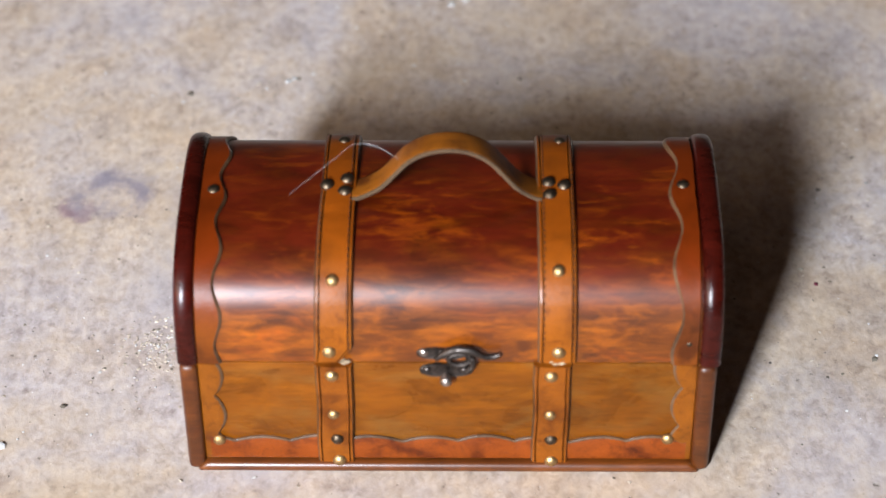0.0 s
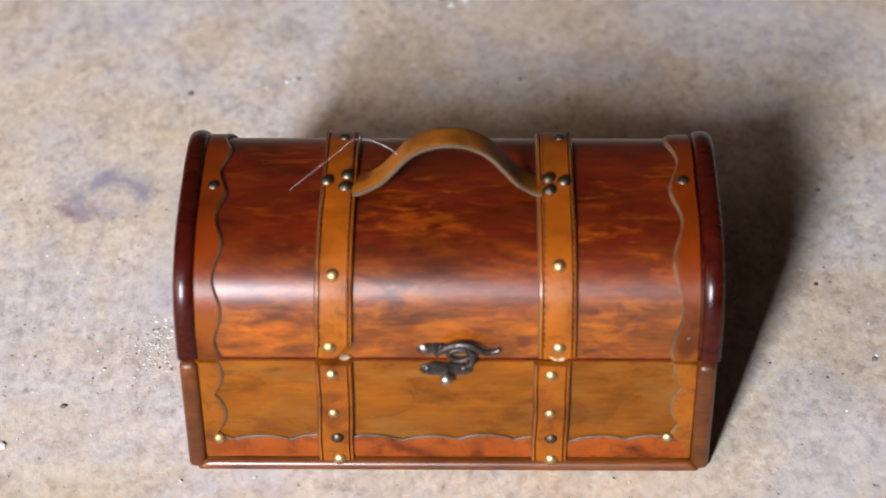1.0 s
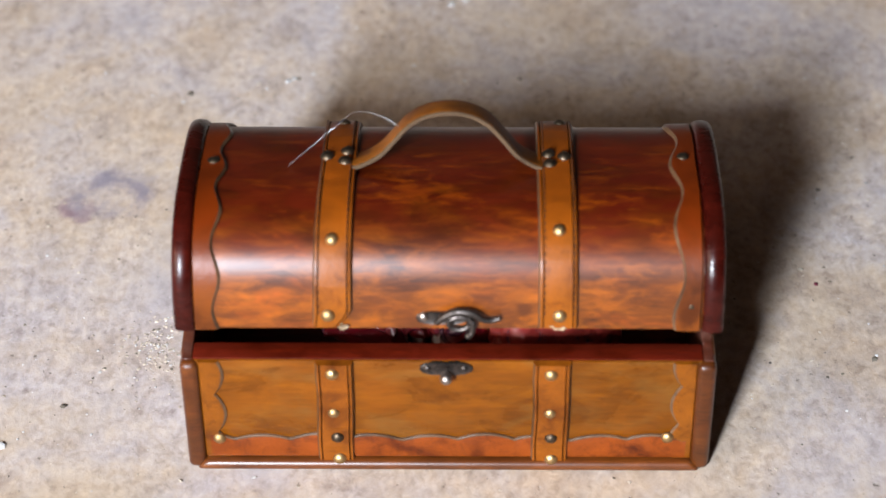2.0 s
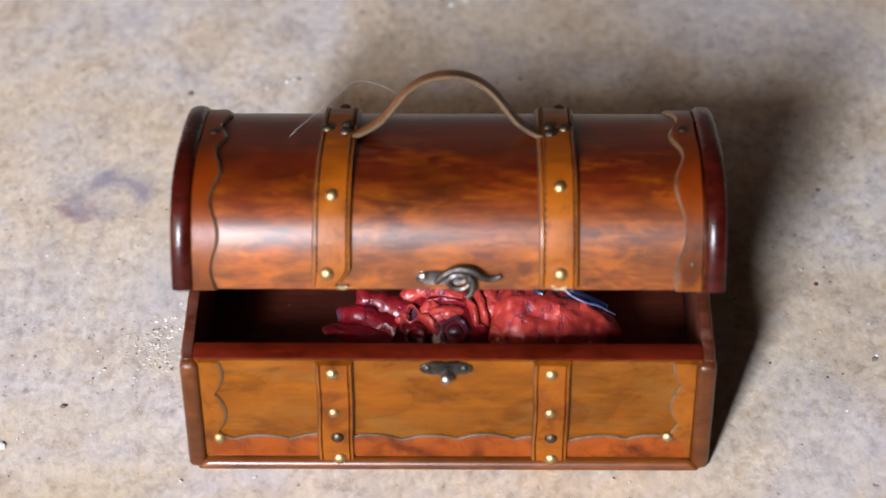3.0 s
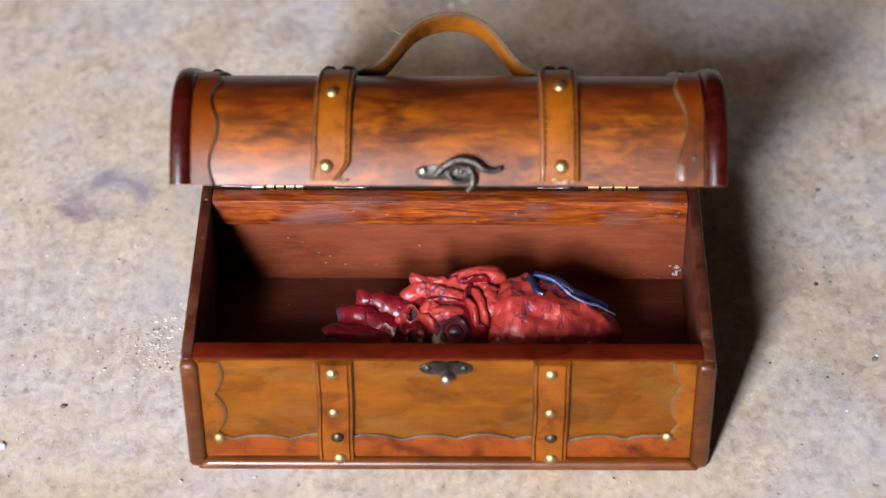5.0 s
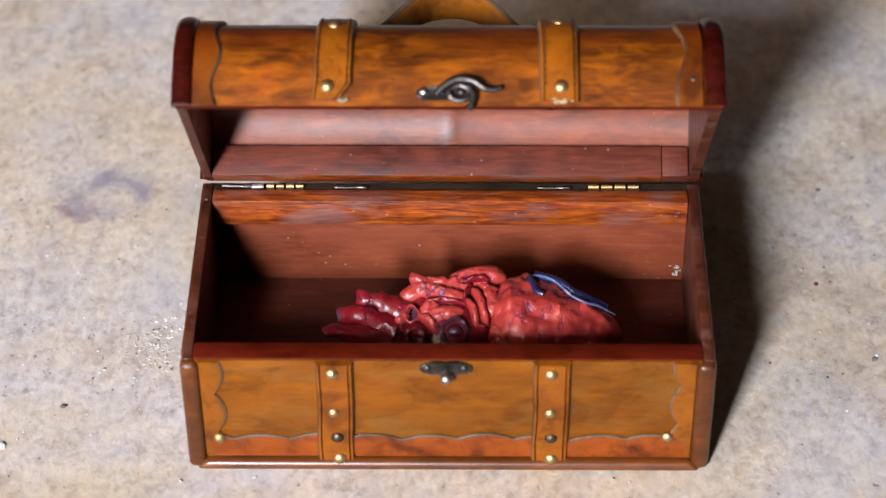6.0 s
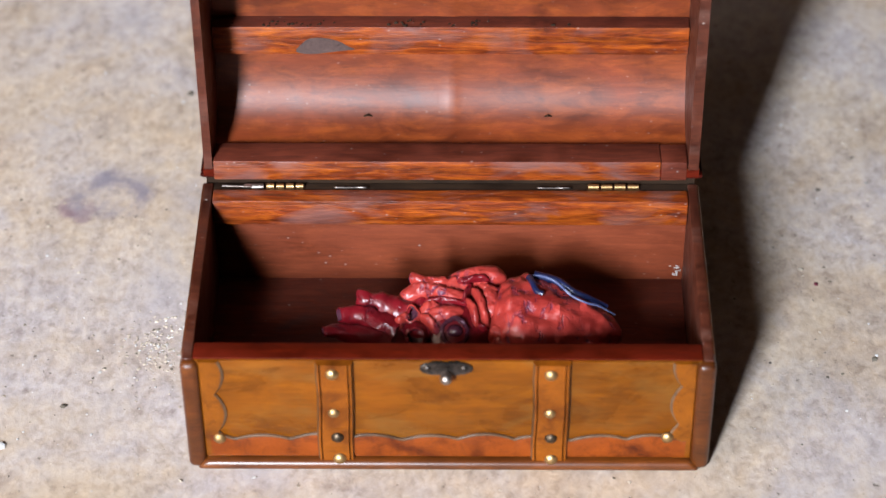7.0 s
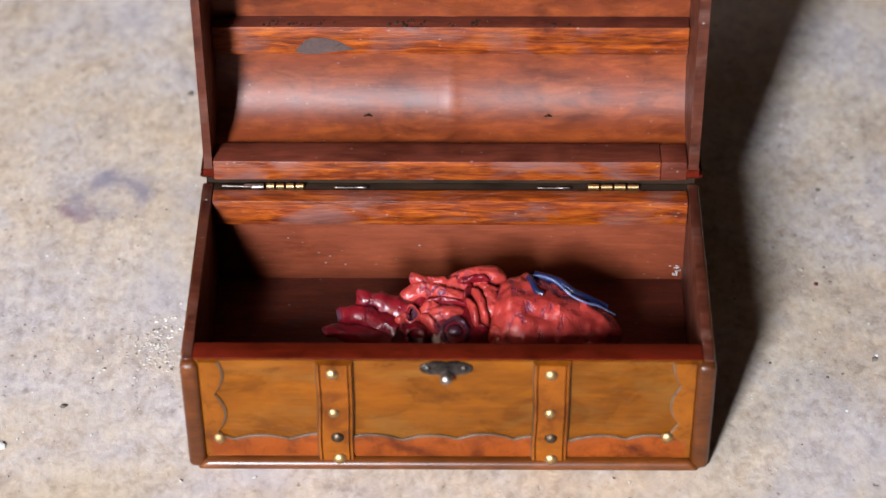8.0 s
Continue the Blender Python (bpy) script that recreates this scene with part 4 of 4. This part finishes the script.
    # cut vessels
    tubes = (([(-0.020, 0.0570, 0.044), (-0.0277, 0.0591, 0.0475), (-0.0357, 0.0605, 0.0505), (-0.0430, 0.0610, 0.0520)], [0.008, 0.0056, 0.0044, 0.0040], HEART_DEEP),
             ([(-0.026, 0.0510, 0.040), (-0.0355, 0.0530, 0.0448), (-0.0440, 0.0540, 0.0475), (-0.0510, 0.0525, 0.0485)], [0.009, 0.0060, 0.0046, 0.0042], HEART_DEEP),
             ([(-0.030, 0.0460, 0.036), (-0.0405, 0.0460, 0.0410), (-0.0511, 0.0462, 0.0440), (-0.0585, 0.0445, 0.0455)], [0.009, 0.0060, 0.0036, 0.0026], HEART_DEEP),
             ([(-0.003, 0.0680, 0.0500), (-0.0092, 0.0690, 0.0535), (-0.0146, 0.0700, 0.0550), (-0.0180, 0.0700, 0.0553)], [0.0045, 0.0034, 0.0032, 0.0034], HEART_RED),
             ([(0.003, 0.0530, 0.036), (0.003, 0.0470, 0.0425), (0.0029, 0.0425, 0.0478)], [0.0088, 0.0076, 0.0070], HEART_DARK),
             ([(-0.0150, 0.0570, 0.042), (-0.0165, 0.0540, 0.0470), (-0.0175, 0.0515, 0.0505)], [0.0056, 0.0044, 0.0038], HEART_RED),
             ([(-0.0130, 0.0500, 0.037), (-0.0145, 0.0450, 0.0415), (-0.0155, 0.0415, 0.0450)], [0.0065, 0.0055, 0.0050], HEART_DEEP))
    for pts, radii, mat in tubes:
        ob = part("vessel", vessel([P(*p) for p in pts], radii), mat, heart, "cut hollow vessel end")
        ob.data.materials.append(HEART_DARK)
    part("plug", lump(P(0.0029, 0.0440, 0.0462), (0.0042, 0.0036, 0.0036), rough=0.2), HEART_DARK, heart, "purple plug in the cut vessel")
    # blue coronary vein with a branch, and a pale ridge along it
    veins = (([(0.0370, 0.0705, 0.0576), (0.0435, 0.0705, 0.0579), (0.0506, 0.0683, 0.0560), (0.0571, 0.0610, 0.0547), (0.0637, 0.0577, 0.0531), (0.0705, 0.0593, 0.0491), (0.0784, 0.0626, 0.0406)], 0.0008, 0.0004, HEART_PALE, "raised pale blue vein"),
             ([(0.0378, 0.0695, 0.0578), (0.0392, 0.0640, 0.0596), (0.0411, 0.0584, 0.0594), (0.0442, 0.0566, 0.0592)], 0.0017, 0.0013, HEART_BLUE, "raised blue vein branch"),
             # navy strip along the ridge: shade of the ventricle's far side put into colour
             ([(0.0400, 0.0720, 0.0570), (0.0510, 0.0702, 0.0548), (0.0580, 0.0655, 0.0528), (0.0655, 0.0640, 0.0500), (0.0745, 0.0640, 0.0445)], 0.0024, 0.0012, HEART_BLUE, "navy strip for the ventricle's shaded side"))
    for pts, r0, r1, mat, label in veins:
        bm = bmesh.new()
        way = spline([P(x, y + 0.0004, z - 0.0007) for x, y, z in pts], 6)
        tube(bm, way, [r0 + (r1 - r0) * i / len(way) for i in range(len(way))], 10)
        part("vein", bm, mat, heart, label)
    return heart


# ======== small things on the floor ========
def build_crumbs():
    # the dark crumb at (-0.1845, 0.0398) stands in for a flat dent
    chips = ((-0.0916, 0.2925, 0.0024, CHIP_WHITE), (-0.2110, 0.0136, 0.0036, CHIP_WHITE), (-0.0860, 0.2950, 0.0016, CHIP_DARK), (-0.1449, 0.2812, 0.0018, CHIP_DARK), (0.0367, 0.2950, 0.0020, CHIP_DARK), (0.1919, 0.2010, 0.0016, CHIP_DARK),
             (0.2067, 0.0739, 0.0021, CHIP_DARK), (-0.1845, 0.0398, 0.0019, CHIP_DARK), (0.1835, 0.1280, 0.0016, CHIP_RED), (0.0240, 0.292, 0.0010, CHIP_DARK), (0.0060, 0.2935, 0.0012, CHIP_WHITE), (0.1770, 0.139, 0.0017, CHIP_SAND),
             (-0.1480, 0.2740, 0.0011, CHIP_WHITE), (0.0065, 0.3700, 0.0042, CHIP_WHITE), (-0.0020, 0.3650, 0.0026, CHIP_WHITE), (-0.0885, 0.2950, 0.0017, CHIP_WHITE), (-0.0780, 0.2990, 0.0013, CHIP_WHITE), (-0.1030, 0.2860, 0.0011, CHIP_WHITE), (-0.1240, -0.008, 0.0014, CHIP_SAND), (-0.0900, -0.006, 0.0012, CHIP_WHITE))
    for i, (x, y, r, mat) in enumerate(chips):
        bm = bmesh.new()
        crumb_mesh(bm, (0, 0, r * 0.2), r, 0.38, seed=i + 3)
        word = {CHIP_WHITE: ("paint_chip", "small white plaster chip on the concrete", "chip"), CHIP_DARK: ("stone_crumb", "tiny dark stone crumb on the concrete", "crumb"),
                CHIP_RED: ("red_crumb", "tiny crimson crumb on the concrete", "crumb"), CHIP_SAND: ("grit_crumb", "small sandy crumb on the concrete", "crumb")}[mat]
        ob = part(word[0], bm, mat)
        ob.location = (x, y, 0.0)
        tagged(ob, word[1], word[2], group="crumbs on the floor")
    rnd = random.Random(11)
    for name, mat, label, count, lo, hi in (("grit", CHIP_SAND, "sandy grit scattered over the concrete", 900, 0.0003, 0.0011), ("dark_grit", CHIP_DARK, "fine dark grit scattered over the concrete", 420, 0.0003, 0.0010),
                                            ("white_grit", CHIP_WHITE, "white plaster grit scattered over the concrete", 380, 0.0003, 0.0011)):
        bm = bmesh.new()
        for i in range(count):
            if rnd.random() < (0.06 if mat is CHIP_DARK else 0.24):
                x, y = rnd.gauss(-0.142, 0.010), rnd.gauss(0.080, 0.012)
            else:
                x, y = rnd.uniform(-0.3, 0.3), rnd.uniform(-0.05, 0.42)
            if abs(x) < 0.122 and -0.002 < y < 0.13:
                continue
            r = lo + (hi - lo) * rnd.random() ** 2
            crumb_mesh(bm, (x, y, r * 0.15), r, 0.42, seed=i)
        tagged(part(name, bm, mat), label, "grit", kind="stuff")


build_setting()
chest = tagged(new("treasure_chest"), "small domed wooden treasure chest with leather straps and brass rivets, opening", "chest")
build_base(chest)
lid = build_lid(chest)
build_heart()
build_crumbs()


# ======== what moves: the lid swings up on its hinges, its handle sags; the chest first settles back a millimetre ========
def motions():
    turns = ((0.0, 0.0), (0.5, 0.26), (1.0, 0.87), (1.5, 2.73), (1.7, 4.9), (2.8, 16.8), (3.0, 17.83), (3.5, 21.28), (4.0, 25.38), (4.5, 31.18), (4.7, 34.3),
             (5.8, 52.8), (6.0, 55.7), (6.5, 66.0), (6.7, 74.9), (6.8, 86.5), (6.9, 92.0), (7.1, 92.0), (8.0, 92.0))
    walk(lid, [(t, pose(0, D, H, -a)) for t, a in turns])
    # the handle sags back a little and slides into its loops as the lid tips over
    handle = next(ob for ob in lid.children if ob.name == "handle")
    pivot = pose(0, -0.0655, LB)
    sag = ((0.0, 0, 0), (3.5, 0, 0), (4.0, 0.0012, 3), (4.5, 0.0024, 7), (4.7, 0.0026, 9), (5.8, 0.0033, 20), (6.2, 0.0033, 22), (8.0, 0.0033, 22))
    walk(handle, [(t, pivot @ pose(0, 0, -sink, -back) @ pivot.inverted()) for t, sink, back in sag])
    walk(chest, [(0.0, pose(0, -0.0010, 0)), (0.5, pose(0, -0.0008, 0)), (1.0, pose(0, -0.0002, 0)), (1.5, pose(0, 0, 0)), (8.0, pose(0, 0, 0))])


motions()
